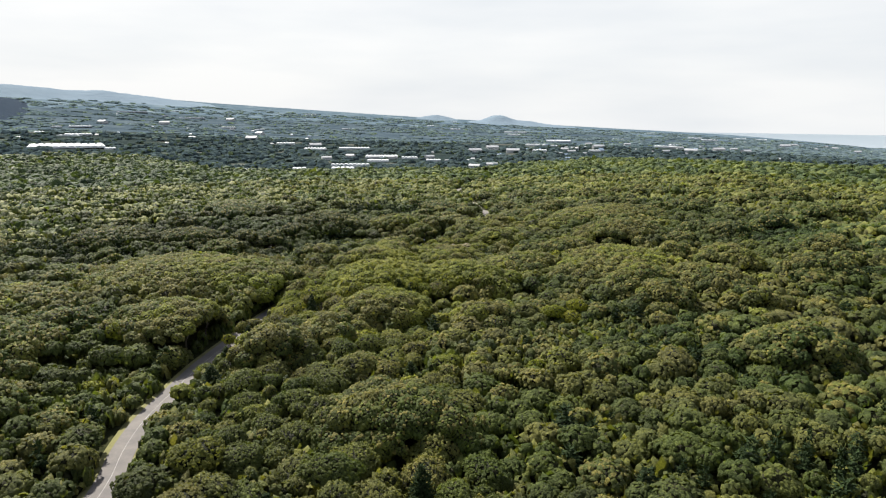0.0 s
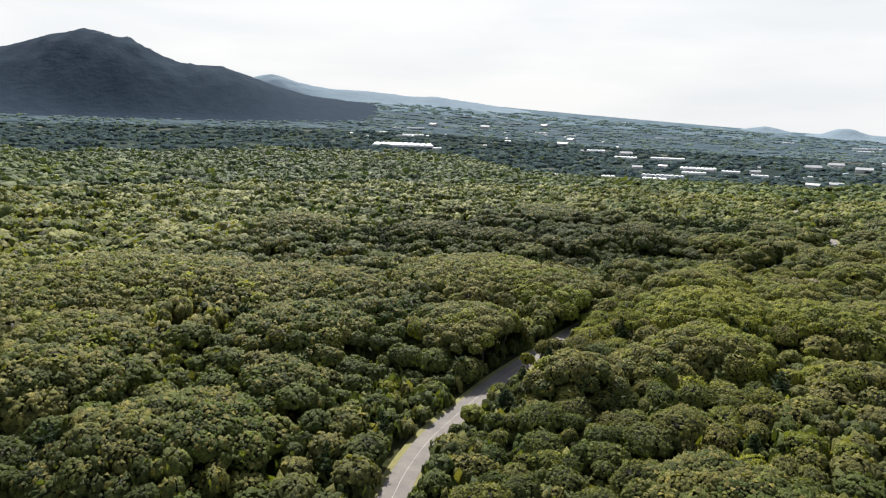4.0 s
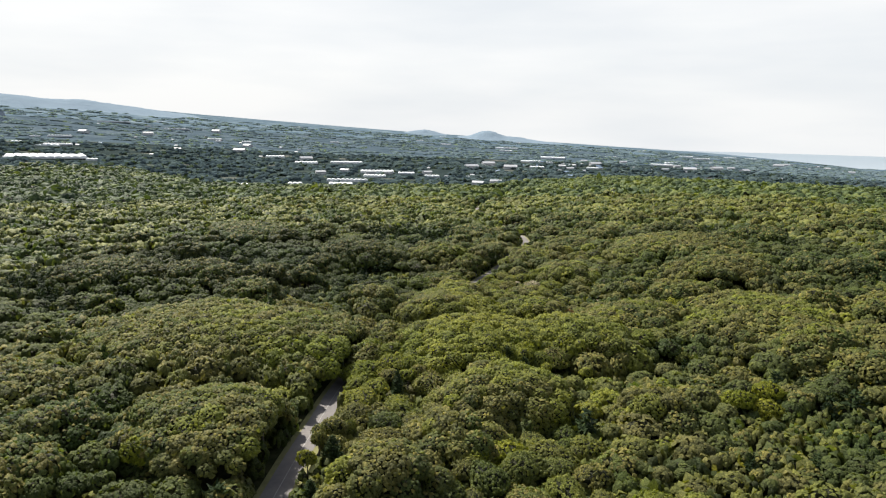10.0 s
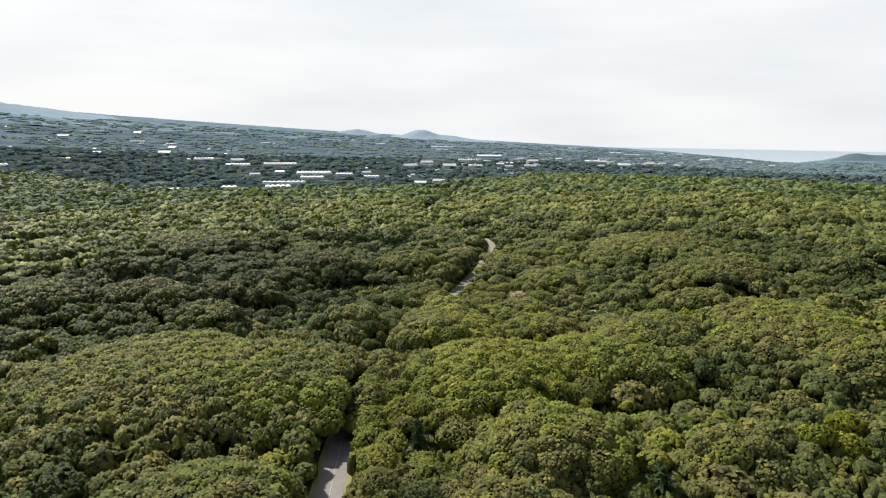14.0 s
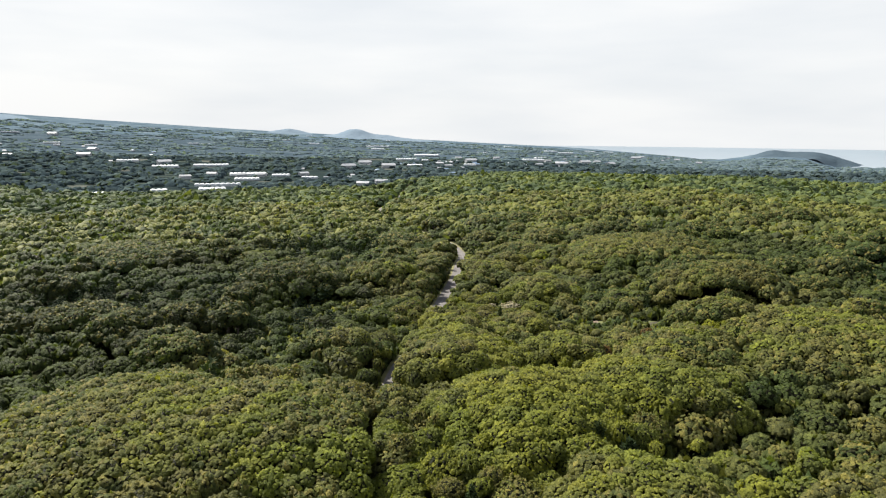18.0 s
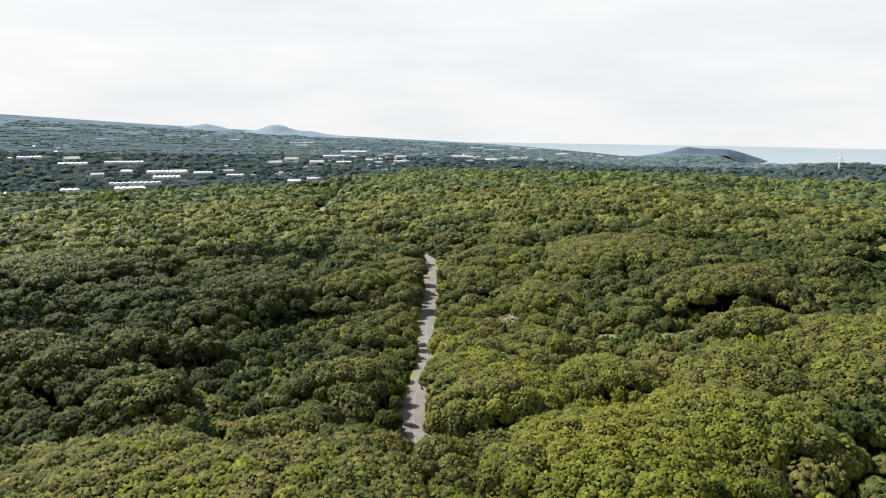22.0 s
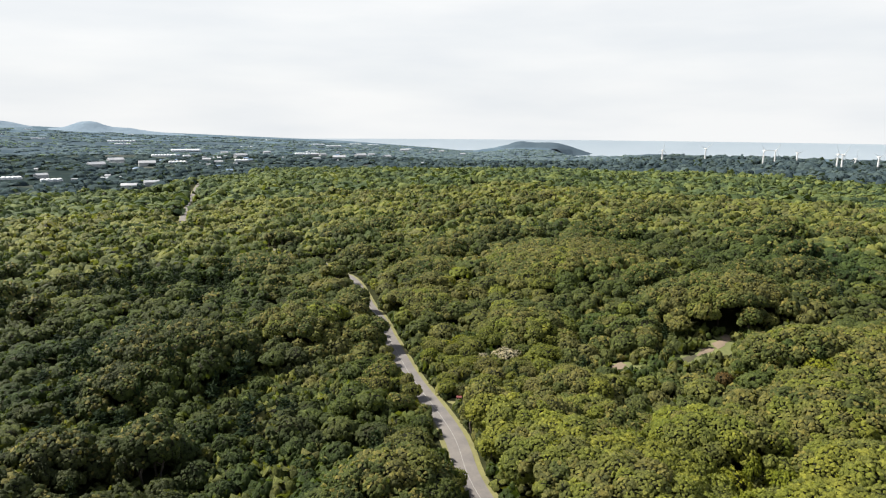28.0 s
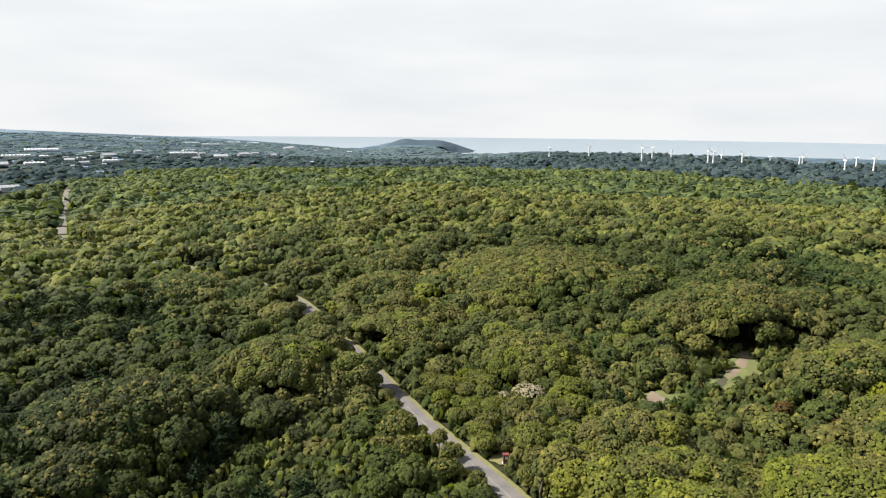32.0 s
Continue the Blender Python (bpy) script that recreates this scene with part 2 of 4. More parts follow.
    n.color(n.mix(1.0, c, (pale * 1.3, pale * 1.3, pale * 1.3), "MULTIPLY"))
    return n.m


def mountain_material(name, a, b, scale):
    n = Nodes(name, 1.0)
    n.bsdf.inputs["Specular IOR Level"].default_value = 0.02
    n.color(n.mix(n.noise(scale, 5.0), a, b))
    n.bump(n.noise(scale * 2.0, 4.0), 0.35, 12.0)
    return n.m


# hill colours hold the blue of the haze, palest for the farthest
hill_dark = mountain_material("haze_blue_wooded_hill", (0.017, 0.029, 0.047), (0.03, 0.046, 0.068), 0.02)
hill_pale = mountain_material("hazy_distant_hill", (0.14, 0.19, 0.24), (0.19, 0.245, 0.295), 0.008)
hill_mid = mountain_material("hazy_coastal_hill", (0.05, 0.075, 0.1), (0.08, 0.11, 0.13), 0.015)


def water_material():
    n = Nodes("calm_sea", 0.32)
    n.color(n.mix(n.noise(0.004, 3.0), (0.2, 0.25, 0.29), (0.24, 0.29, 0.33)))
    n.bump(n.noise(0.05, 4.0), 0.15, 1.0)
    return n.m


sea_water = water_material()


# ---- helpers for geometry ----
def smooth(a, b, x):
    t = np.clip((np.asarray(x, float) - a) / (b - a), 0, 1)
    return t * t * (3 - 2 * t)


def link_mesh(name, me, mats, parent=None, label=""):
    for m in mats:
        me.materials.append(m)
    ob = new(name, me)
    if parent is not None:
        ob.parent = parent
    if label:
        ob["label"] = label
    return ob


def part(name, bm, material, parent, label=""):
    me = bpy.data.meshes.new(name)
    bm.to_mesh(me)
    bm.free()
    return link_mesh(name, me, [material], parent, label)


def mesh_from(name, verts, faces, mats, face_mat=None, tint=None, parent=None, attr="tint", shade=False):
    """One mesh from arrays; faces all have the same number of corners."""
    verts, faces = np.asarray(verts, np.float32), np.asarray(faces, np.int32)
    me = bpy.data.meshes.new(name)
    k = faces.shape[1]
    me.vertices.add(len(verts))
    me.vertices.foreach_set("co", verts.ravel())
    me.loops.add(faces.size)
    me.loops.foreach_set("vertex_index", faces.ravel())
    me.polygons.add(len(faces))
    me.polygons.foreach_set("loop_start", np.arange(0, faces.size, k, dtype=np.int32))
    me.polygons.foreach_set("loop_total", np.full(len(faces), k, np.int32))
    for m in mats:
        me.materials.append(m)
    if face_mat is not None:
        me.polygons.foreach_set("material_index", np.asarray(face_mat, np.int32))
    me.polygons.foreach_set("use_smooth", np.full(len(faces), bool(shade)))
    if tint is not None:
        me.attributes.new(attr, "FLOAT", "POINT").data.foreach_set("value", np.asarray(tint, np.float32))
    me.update(calc_edges=True)
    ob = new(name, me)
    if parent is not None:
        ob.parent = parent
    return ob


def box_bm(sx, sy, sz, at=(0, 0, 0), bevel=0.0):
    bm = bmesh.new()
    bmesh.ops.create_cube(bm, size=1, matrix=Matrix.Translation(at) @ Matrix.Diagonal((sx, sy, sz, 1)))
    if bevel:
        bmesh.ops.bevel(bm, geom=bm.edges[:], offset=bevel, segments=2, affect="EDGES")
    return bm


def value_noise(x, y, scale, seed=0):
    """Smooth noise of about -1 to 1 over arrays of places."""
    rs = np.random.RandomState(seed)
    out = np.zeros_like(np.asarray(x, float))
    for k in range(9):
        a, f, p = rs.uniform(0, 6.283), rs.uniform(0.6, 1.7), rs.uniform(0, 6.283)
        out = out + np.sin((np.cos(a) * x + np.sin(a) * y) * f * 6.283 / scale + p)
    return out / 4.0


# ---- the lie of the land ----
EYE_Z = 71.0
CENTRE = (-30.0, 100.0)
# the far skyline: azimuth from +y towards +x, and elevation seen from the middle of the walk, in degrees
SKY_AZ = [-180, -70, -36, -30, -27, -19, -10, -3, 2, 10, 24, 31, 34, 36.5, 180]
SKY_EL = [0.8, 1.9, 1.75, 1.6, 1.45, 0.88, 0.32, -0.1, -0.35, -0.78, -1.42, -1.88, -2.12, -2.5, -2.5]


# where the shore lies, by azimuth
COAST_AZ, COAST_R = [41, 43, 47, 51, 72, 80], [2950, 2880, 2720, 2640, 2100, 1970]


def land(x, y):
    x, y = np.asarray(x, float), np.asarray(y, float)
    z = np.where(y < 350, 10 - 0.048 * y, -6.8 - 0.03 * (y - 350))
    z = np.maximum(z, -40) + np.minimum(0.05 * np.maximum(x, 0) * smooth(0, 150, x), 21)
    dx, dy = x - CENTRE[0], y - CENTRE[1]
    r, az = np.hypot(dx, dy), np.degrees(np.arctan2(dx, dy))
    z = np.minimum(z, 4 - (17 * smooth(22, 48, az) + 8 * smooth(50, 76, az)) * smooth(380, 900, r))
    el = np.interp(az, SKY_AZ, SKY_EL)
    edge = EYE_Z + 4750 * np.tan(np.radians(el))
    floor_ = -40 + 30 * smooth(5, 38, -az) - 18 * smooth(15, 42, az) + 24 * smooth(44, 49, az) - 66 * smooth(41, 43, az) * smooth(0, 140, r - np.interp(az, COAST_AZ, COAST_R))
    z = z + (floor_ - z) * smooth(1000, 1900, r)
    k = np.clip((r - 1900) / 2850, 0, 1)
    z = z + (edge - z) * k ** 1.3 * (1 - smooth(33, 38, az))
    return z + 0.8 * value_noise(x, y, 70, 5) * smooth(20, 60, np.abs(dx))


# the road's middle line
ROAD = [(-31, 5), (-34, 30), (-38, 62), (-41.5, 76), (-43.8, 90), (-44.2, 108), (-44, 128), (-43.3, 148), (-42.3, 166), (-41.4, 184), (-39.2, 205),
        (-35.8, 224), (-32, 240), (-27.5, 260), (-21, 280), (-11, 302), (0.8, 341), (10, 368), (17, 388), (25.5, 412), (35.5, 445), (46.5, 480),
        (51, 506), (52, 535), (46, 600), (32, 690), (24, 770), (32, 825), (60, 940), (104, 1108), (128, 1200), (165, 1340)]


def spline(points, step):
    p = np.array([points[0], *points, points[-1]], float)
    out = []
    for i in range(1, len(p) - 2):
        n = max(2, int(np.linalg.norm(p[i + 1] - p[i]) / step))
        for t in np.arange(n) / n:
            a, b, c, d = p[i - 1], p[i], p[i + 1], p[i + 2]
            out.append(0.5 * (2 * b + (c - a) * t + (2 * a - 5 * b + 4 * c - d) * t * t + (3 * b - a - 3 * c + d) * t ** 3))
    out.append(p[-1])
    return np.array(out)


road_line = spline(ROAD, 3.0)


def road_gap(x, y):
    """The distance to the road's middle line."""
    best = np.full(np.shape(x), 1e9)
    for px, py in road_line:
        best = np.minimum(best, (x - px) ** 2 + (y - py) ** 2)
    return np.sqrt(best)


def ribbon(name, line, left, right, lift, material, rows=1, label="", category=""):
    """A strip of ground cover along a line, from left to right metres off it."""
    tan = np.gradient(line, axis=0)
    tan /= np.linalg.norm(tan, axis=1)[:, None]
    nor = np.stack([tan[:, 1], -tan[:, 0]], 1)
    offs = np.linspace(left, right, rows + 1)
    zc = land(line[:, 0], line[:, 1])
    v = []
    for o in offs:
        q = line + nor * o
        v.append(np.c_[q, zc + lift])
    v = np.stack(v, 1).reshape(-1, 3)
    m, k = len(line), rows + 1
    f = [(i * k + j, i * k + j + 1, (i + 1) * k + j + 1, (i + 1) * k + j) for i in range(m - 1) for j in range(rows)]
    ob = mesh_from(name, v, f, [material])
    return tagged(ob, label, category, kind="structure")


def build_ground():
    # each sheet farther out is painted with more haze
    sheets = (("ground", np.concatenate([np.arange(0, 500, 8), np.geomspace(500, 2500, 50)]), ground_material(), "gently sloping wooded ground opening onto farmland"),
              ("far_plain", np.geomspace(2500, 3600, 26), hazy_plain_material("hazy_distant_farmland", 1.0), "distant farmland tinted blue with haze"),
              ("far_plain", np.geomspace(3600, 4850, 24), hazy_plain_material("hazy_farthest_farmland", 1.6), "farthest plain rising to the skyline, paled and blued with haze"))
    for name, rings, material, label in sheets:
        az = np.radians(np.arange(0, 360, 1.5))
        R, A = np.meshgrid(rings, az, indexing="ij")
        x, y = CENTRE[0] + R * np.sin(A), CENTRE[1] + R * np.cos(A)
        z = land(x, y) - 0.25
        n, m = R.shape
        i, j = np.meshgrid(np.arange(n - 1), np.arange(m), indexing="ij")
        j2 = (j + 1) % m
        f = np.stack([i * m + j, (i + 1) * m + j, (i + 1) * m + j2, i * m + j2], -1).reshape(-1, 4)[:, ::-1]
        open_ = smooth(1.0, 1.1, R / np.interp((np.degrees(A) + 180) % 360 - 180, WOOD_AZ, WOOD_R))
        ob = mesh_from(name, np.stack([x, y, z], -1).reshape(-1, 3), f, [material], tint=open_.ravel(), attr="open", shade=True)
        tagged(ob, label, "ground", kind="structure")


# how far the wood reaches, by azimuth
WOOD_AZ = [-180, -72, -50, -35, -26, -20, -15, -8, 4, 15, 25, 40, 60, 80, 180]
WOOD_R = [500, 1250, 1450, 1580, 1480, 1130, 1040, 1080, 1150, 1500, 1650, 1400, 1150, 1000, 600]
build_ground()
ribbon("verge", road_line, -3.9, -2.6, -0.05, dry_grass, 2, "dry yellow grass verge along the road", "verge")
ribbon("verge", road_line, 2.6, 3.9, -0.05, dry_grass, 2, "dry yellow grass verge along the road", "verge")
ribbon("road", road_line, -2.65, 2.65, 0.0, asphalt, 2, "narrow pale grey worn asphalt forest road", "road")

ribbon("road_marking", road_line[: 2 + np.argmin(np.hypot(*(road_line - (52, 535)).T))], -0.055, 0.055, 0.012, line_paint, 1, "thin worn white centre line on asphalt", "road marking")


def build_sea():
    rs, az = np.linspace(1980, 4880, 36), np.radians(np.arange(20, 128, 1.5))
    R, A = np.meshgrid(rs, az, indexing="ij")
    x, y = CENTRE[0] + R * np.sin(A), CENTRE[1] + R * np.cos(A)
    far = EYE_Z + 4880 * math.tan(radians(-1.2))
    z = -112 + (far + 112) * np.clip((R - 1980) / 2900, 0, 1) ** 7.0
    n, m = R.shape
    i, j = np.meshgrid(np.arange(n - 1), np.arange(m - 1), indexing="ij")
    f = np.stack([i * m + j, (i + 1) * m + j, (i + 1) * m + j + 1, i * m + j + 1], -1).reshape(-1, 4)[:, ::-1]
    ob = mesh_from("sea", np.stack([x, y, z], -1).reshape(-1, 3), f, [sea_water], shade=True)
    tagged(ob, "pale hazy sea reaching the horizon", "sea", kind="structure")


build_sea()


# ---- hills on the skyline ----
def polar(az, r):
    a = radians(az)
    return CENTRE[0] + r * math.sin(a), CENTRE[1] + r * math.cos(a)


def hill(label, r, outline, material, seed, depth=700):
    """A wooded hill: its crest follows the outline of (azimuth, elevation), and its flanks fall off before and behind."""
    oa, oe = zip(*outline)
    azs = np.linspace(oa[0], oa[-1], 150)
    us = np.linspace(-1, 1, 44)
    A, U = np.meshgrid(azs, us, indexing="ij")
    R = r + U * depth
    x, y = CENTRE[0] + R * np.sin(np.radians(A)), CENTRE[1] + R * np.cos(np.radians(A))
    base = land(x, y)
    el = np.interp(A, oa, oe)
    for _ in range(14):
        el[1:-1] = 0.25 * el[:-2] + 0.5 * el[1:-1] + 0.25 * el[2:]
    crest = EYE_Z + r * np.tan(np.radians(el)) - land(CENTRE[0] + r * np.sin(np.radians(A)), CENTRE[1] + r * np.cos(np.radians(A)))
    lean = 0.25 * np.sin(np.radians(A * 9))
    top = np.maximum(crest, 0) * np.cos(np.clip(np.abs(U - lean * (1 - U * U)), 0, 1) * np.pi / 2) ** 1.6
    rs = np.random.RandomState(seed)
    rough = (value_noise(x, y, 190, seed) + 0.6 * value_noise(x, y, 70, seed + 1)) * 0.035 * top
    tops = rs.uniform(-1, 1, top.shape) * 1.6 * np.clip(top / 30, 0, 1)
    z = base - 4 + top + rough * (1 - np.exp(-(U / 0.12) ** 2)) + tops
    n, m = A.shape
    i, j = np.meshgrid(np.arange(n - 1), np.arange(m - 1), indexing="ij")
    f = np.stack([i * m + j, (i + 1) * m + j, (i + 1) * m + j + 1, i * m + j + 1], -1).reshape(-1, 4)
    ob = mesh_from("hill", np.stack([x, y, z], -1).reshape(-1, 3), f, [material], shade=True)
    return tagged(ob, label, "hill", kind="structure")


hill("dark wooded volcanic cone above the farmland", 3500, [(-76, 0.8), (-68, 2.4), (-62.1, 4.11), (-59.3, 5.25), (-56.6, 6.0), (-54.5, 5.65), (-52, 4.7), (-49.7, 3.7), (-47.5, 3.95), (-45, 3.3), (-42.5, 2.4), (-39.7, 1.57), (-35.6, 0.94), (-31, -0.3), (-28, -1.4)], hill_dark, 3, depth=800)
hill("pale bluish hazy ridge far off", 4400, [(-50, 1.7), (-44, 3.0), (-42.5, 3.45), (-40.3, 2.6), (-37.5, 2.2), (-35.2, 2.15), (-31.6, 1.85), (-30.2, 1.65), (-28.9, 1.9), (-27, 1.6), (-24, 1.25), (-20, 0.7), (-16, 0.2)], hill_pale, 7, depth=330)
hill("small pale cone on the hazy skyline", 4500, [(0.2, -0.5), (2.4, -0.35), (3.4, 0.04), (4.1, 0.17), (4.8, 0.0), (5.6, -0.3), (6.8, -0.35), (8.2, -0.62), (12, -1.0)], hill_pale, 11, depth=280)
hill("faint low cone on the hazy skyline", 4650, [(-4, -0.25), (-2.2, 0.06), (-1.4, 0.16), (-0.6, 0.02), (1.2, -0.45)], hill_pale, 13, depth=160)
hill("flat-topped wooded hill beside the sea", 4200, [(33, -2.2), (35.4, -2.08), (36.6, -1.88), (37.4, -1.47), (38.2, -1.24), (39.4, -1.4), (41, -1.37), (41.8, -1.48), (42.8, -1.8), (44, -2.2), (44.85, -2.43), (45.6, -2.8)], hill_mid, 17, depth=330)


# ---- the wood ----
def icosphere(sub):
    bm = bmesh.new()
    bmesh.ops.create_icosphere(bm, subdivisions=sub, radius=1)
    v = np.array([q.co[:] for q in bm.verts])
    f = np.array([[q.index for q in p.verts] for p in bm.faces])
    bm.free()
    return v, f


ICO = {k: icosphere(k) for k in (1, 2)}
ICO[0] = (np.array([(1, 0, 0), (-1, 0, 0), (0, 1, 0), (0, -1, 0), (0, 0, 1), (0, 0, -1)], float),
          np.array([(0, 2, 4), (2, 1, 4), (1, 3, 4), (3, 0, 4), (2, 0, 5), (1, 2, 5), (3, 1, 5), (0, 3, 5)]))


def crown_arrays(seed, clumps, leaves, size, card, flowers=0.0, body=1, lobes=13):
    """A domed, billowing crown of unit radius, z 0 to about 1: a core coloured dark as inner shade, under a coat of
    leaf clumps and loose sprays. Triangles and their material.
    """
    rs = np.random.RandomState(seed)
    knob = rs.standard_normal((lobes, 3)) + (0, 0, 0.5)
    knob /= np.linalg.norm(knob, axis=1)[:, None]
    swell = rs.uniform(0.1, 0.24, lobes)
    wave = [(rs.standard_normal(3) * 2.2, rs.uniform(0, 6.283)) for _ in range(3)]

    def dome(d, k=1.0):
        """Where the crown's skin lies in the directions d."""
        near_knob = np.exp((d @ knob.T - 1) * (8 + 0.9 * lobes)) * swell
        r = (0.86 + near_knob.max(axis=1) + 0.07 * sum(np.sin(d @ q + p) for q, p in wave)) * k
        return d * r[:, None] * np.where(d[:, 2:] > 0, (1, 1, 0.58), (1, 1, 0.42)) + (0, 0, 0.38)

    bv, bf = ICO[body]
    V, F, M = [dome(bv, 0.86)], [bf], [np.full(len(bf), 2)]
    k = np.arange(clumps)
    up = 1 - 1.55 * (k + 0.5) / clumps
    ring = np.sqrt(np.maximum(0, 1 - up * up))
    a = k * 2.39996 + rs.uniform(-0.5, 0.5, clumps)
    d = np.c_[np.cos(a) * ring, np.sin(a) * ring, up]
    centre = dome(d, rs.uniform(0.9, 1.03, clumps))
    s = size * rs.uniform(0.6, 1.45, clumps)
    t = d * (1, 1, 1.2) + (0, 0, 0.35) + rs.standard_normal((clumps, 3)) * 0.28
    t /= np.linalg.norm(t, axis=1)[:, None]
    u = np.cross(t, rs.standard_normal((clumps, 3)))
    u /= np.linalg.norm(u, axis=1)[:, None]
    w = np.cross(t, u)
    rim = 5
    ang = 6.2832 * np.arange(rim) / rim
    spread = s[:, None, None] * rs.uniform(0.75, 1.3, (clumps, rim, 1))
    edge = centre[:, None] + (u[:, None] * np.cos(ang)[None, :, None] + w[:, None] * np.sin(ang)[None, :, None]) * spread
    edge = edge - t[:, None] * s[:, None, None] * rs.uniform(-0.1, 0.65, (clumps, rim, 1))
    apex = centre + t * (s * rs.uniform(0.3, 0.7, clumps))[:, None]
    V.append(np.concatenate([edge, apex[:, None]], 1).reshape(-1, 3))
    base = len(bv) + 6 * k[:, None]
    F.append(np.stack([np.concatenate([base + q, base + (q + 1) % rim, base + 5], 1) for q in range(rim)], 1).reshape(-1, 3))
    in_bloom = rs.rand(clumps) < flowers * (0.35 + up)
    M.append(np.repeat(in_bloom.astype(int), rim))
    count = len(bv) + 6 * clumps
    # loose sprays standing off the clumps
    n = clumps * leaves
    if n:
        who = np.repeat(k, leaves)
        o = rs.standard_normal((n, 3))
        o /= np.linalg.norm(o, axis=1)[:, None]
        o = o + d[who] * 0.7 + (0, 0, 0.3)
        o /= np.linalg.norm(o, axis=1)[:, None]
        p = centre[who] + o * s[who][:, None] * rs.uniform(0.5, 1.15, (n, 1))
        t = o + rs.standard_normal((n, 3)) * 0.5
        t /= np.linalg.norm(t, axis=1)[:, None]
        u = np.cross(t, rs.standard_normal((n, 3)))
        u /= np.linalg.norm(u, axis=1)[:, None]
        w = np.cross(t, u)
        l = (card * rs.uniform(0.7, 1.4, n))[:, None]
        b_ = l * rs.uniform(0.45, 0.8, (n, 1))
        quad = np.stack([p - u * b_ * 0.5, p + w * l * 0.5 - t * l * 0.3, p + u * b_ * 0.5, p - w * l * 0.5 - t * l * 0.3], 1).reshape(-1, 3)
        base = count + 4 * np.arange(n)[:, None]
        V.append(quad)
        F.append(np.stack([base + (0, 1, 2), base + (0, 2, 3)], 1).reshape(-1, 3))
        M.append(np.repeat((in_bloom[who] & (rs.rand(n) < 0.75)).astype(int), 2))
    return np.concatenate(V), np.concatenate(F), np.concatenate(M)


def pine_arrays(seed, tiers, cards, card):
    """A pine's crown of unit radius and height: drooping tiers of needle sprays, ragged and pointed."""
    rs = np.random.RandomState(seed)
    V, F = [], []
    count = 0
    for k in range(tiers):
        h = 0.12 + 0.8 * k / tiers
        reach = (1 - h) ** 0.8 * rs.uniform(0.8, 1.05)
        for q in range(max(3, int(6 * (1 - h) + 2))):
            a = rs.uniform(0, 6.283)
            c = np.array([math.cos(a) * reach * 0.5, math.sin(a) * reach * 0.5, h])
            v = ICO[1][0] * np.array([reach * 0.45, reach * 0.45, 0.055]) * rs.uniform(0.75, 1.2, (12, 1)) + c
            V.append(v), F.append(ICO[1][1] + count)
            count += 12
    for k in range(cards):
        h = rs.uniform(0.1, 1.0)
        reach = (1.02 - h) ** 0.8
        a, rr = rs.uniform(0, 6.283), reach * math.sqrt(rs.uniform(0.15, 1.1))
        p = np.array([math.cos(a) * rr, math.sin(a) * rr, h + rs.uniform(-0.05, 0.05)])
        out = np.array([math.cos(a), math.sin(a), rs.uniform(-0.3, 0.5)])
        side = np.cross(out, (rs.uniform(-0.5, 0.5), rs.uniform(-0.5, 0.5), 1))
        side /= np.linalg.norm(side)
        l, w = card * rs.uniform(0.9, 1.7), card * 0.35
        v = np.array([p - side * w, p + out * l, p + side * w, p - out * l * 0.2])
        V.append(v), F.append(np.array([[0, 1, 2], [0, 2, 3]]) + count)
        count += 4
    F = np.concatenate(F)
    return np.concatenate(V), F, np.zeros(len(F), int)


def trunk_mesh(seed, limbs=4):
    """A tapered, slightly bent trunk with limbs, one unit high."""
    rs = np.random.RandomState(seed)
    bm = bmesh.new()

    def tube(path, r0, r1, n=6):
        rings = []
        for i, p in enumerate(path):
            r = r0 + (r1 - r0) * i / (len(path) - 1)
            rings.append([bm.verts.new((p[0] + r * math.cos(6.283 * k / n), p[1] + r * math.sin(6.283 * k / n), p[2])) for k in range(n)])
        for a, b in zip(rings, rings[1:]):
            for k in range(n):
                bm.faces.new((a[k], a[(k + 1) % n], b[(k + 1) % n], b[k]))

    bend = rs.uniform(-0.05, 0.05, 2)
    tube([(0, 0, -0.08), (bend[0], bend[1], 0.3), (-bend[0], bend[1], 0.62), (0, 0, 0.9)], 0.034, 0.012, 7)
    for k in range(limbs):
        a, h = rs.uniform(0, 6.283), rs.uniform(0.35, 0.65)
        r = rs.uniform(0.18, 0.3)
        tube([(0, 0, h), (r * 0.5 * math.cos(a), r * 0.5 * math.sin(a), h + 0.1), (r * math.cos(a), r * math.sin(a), h + 0.24)], 0.014, 0.005, 5)
    me = bpy.data.meshes.new("trunk")
    bm.to_mesh(me)
    bm.free()
    me.materials.append(bark)
    return me


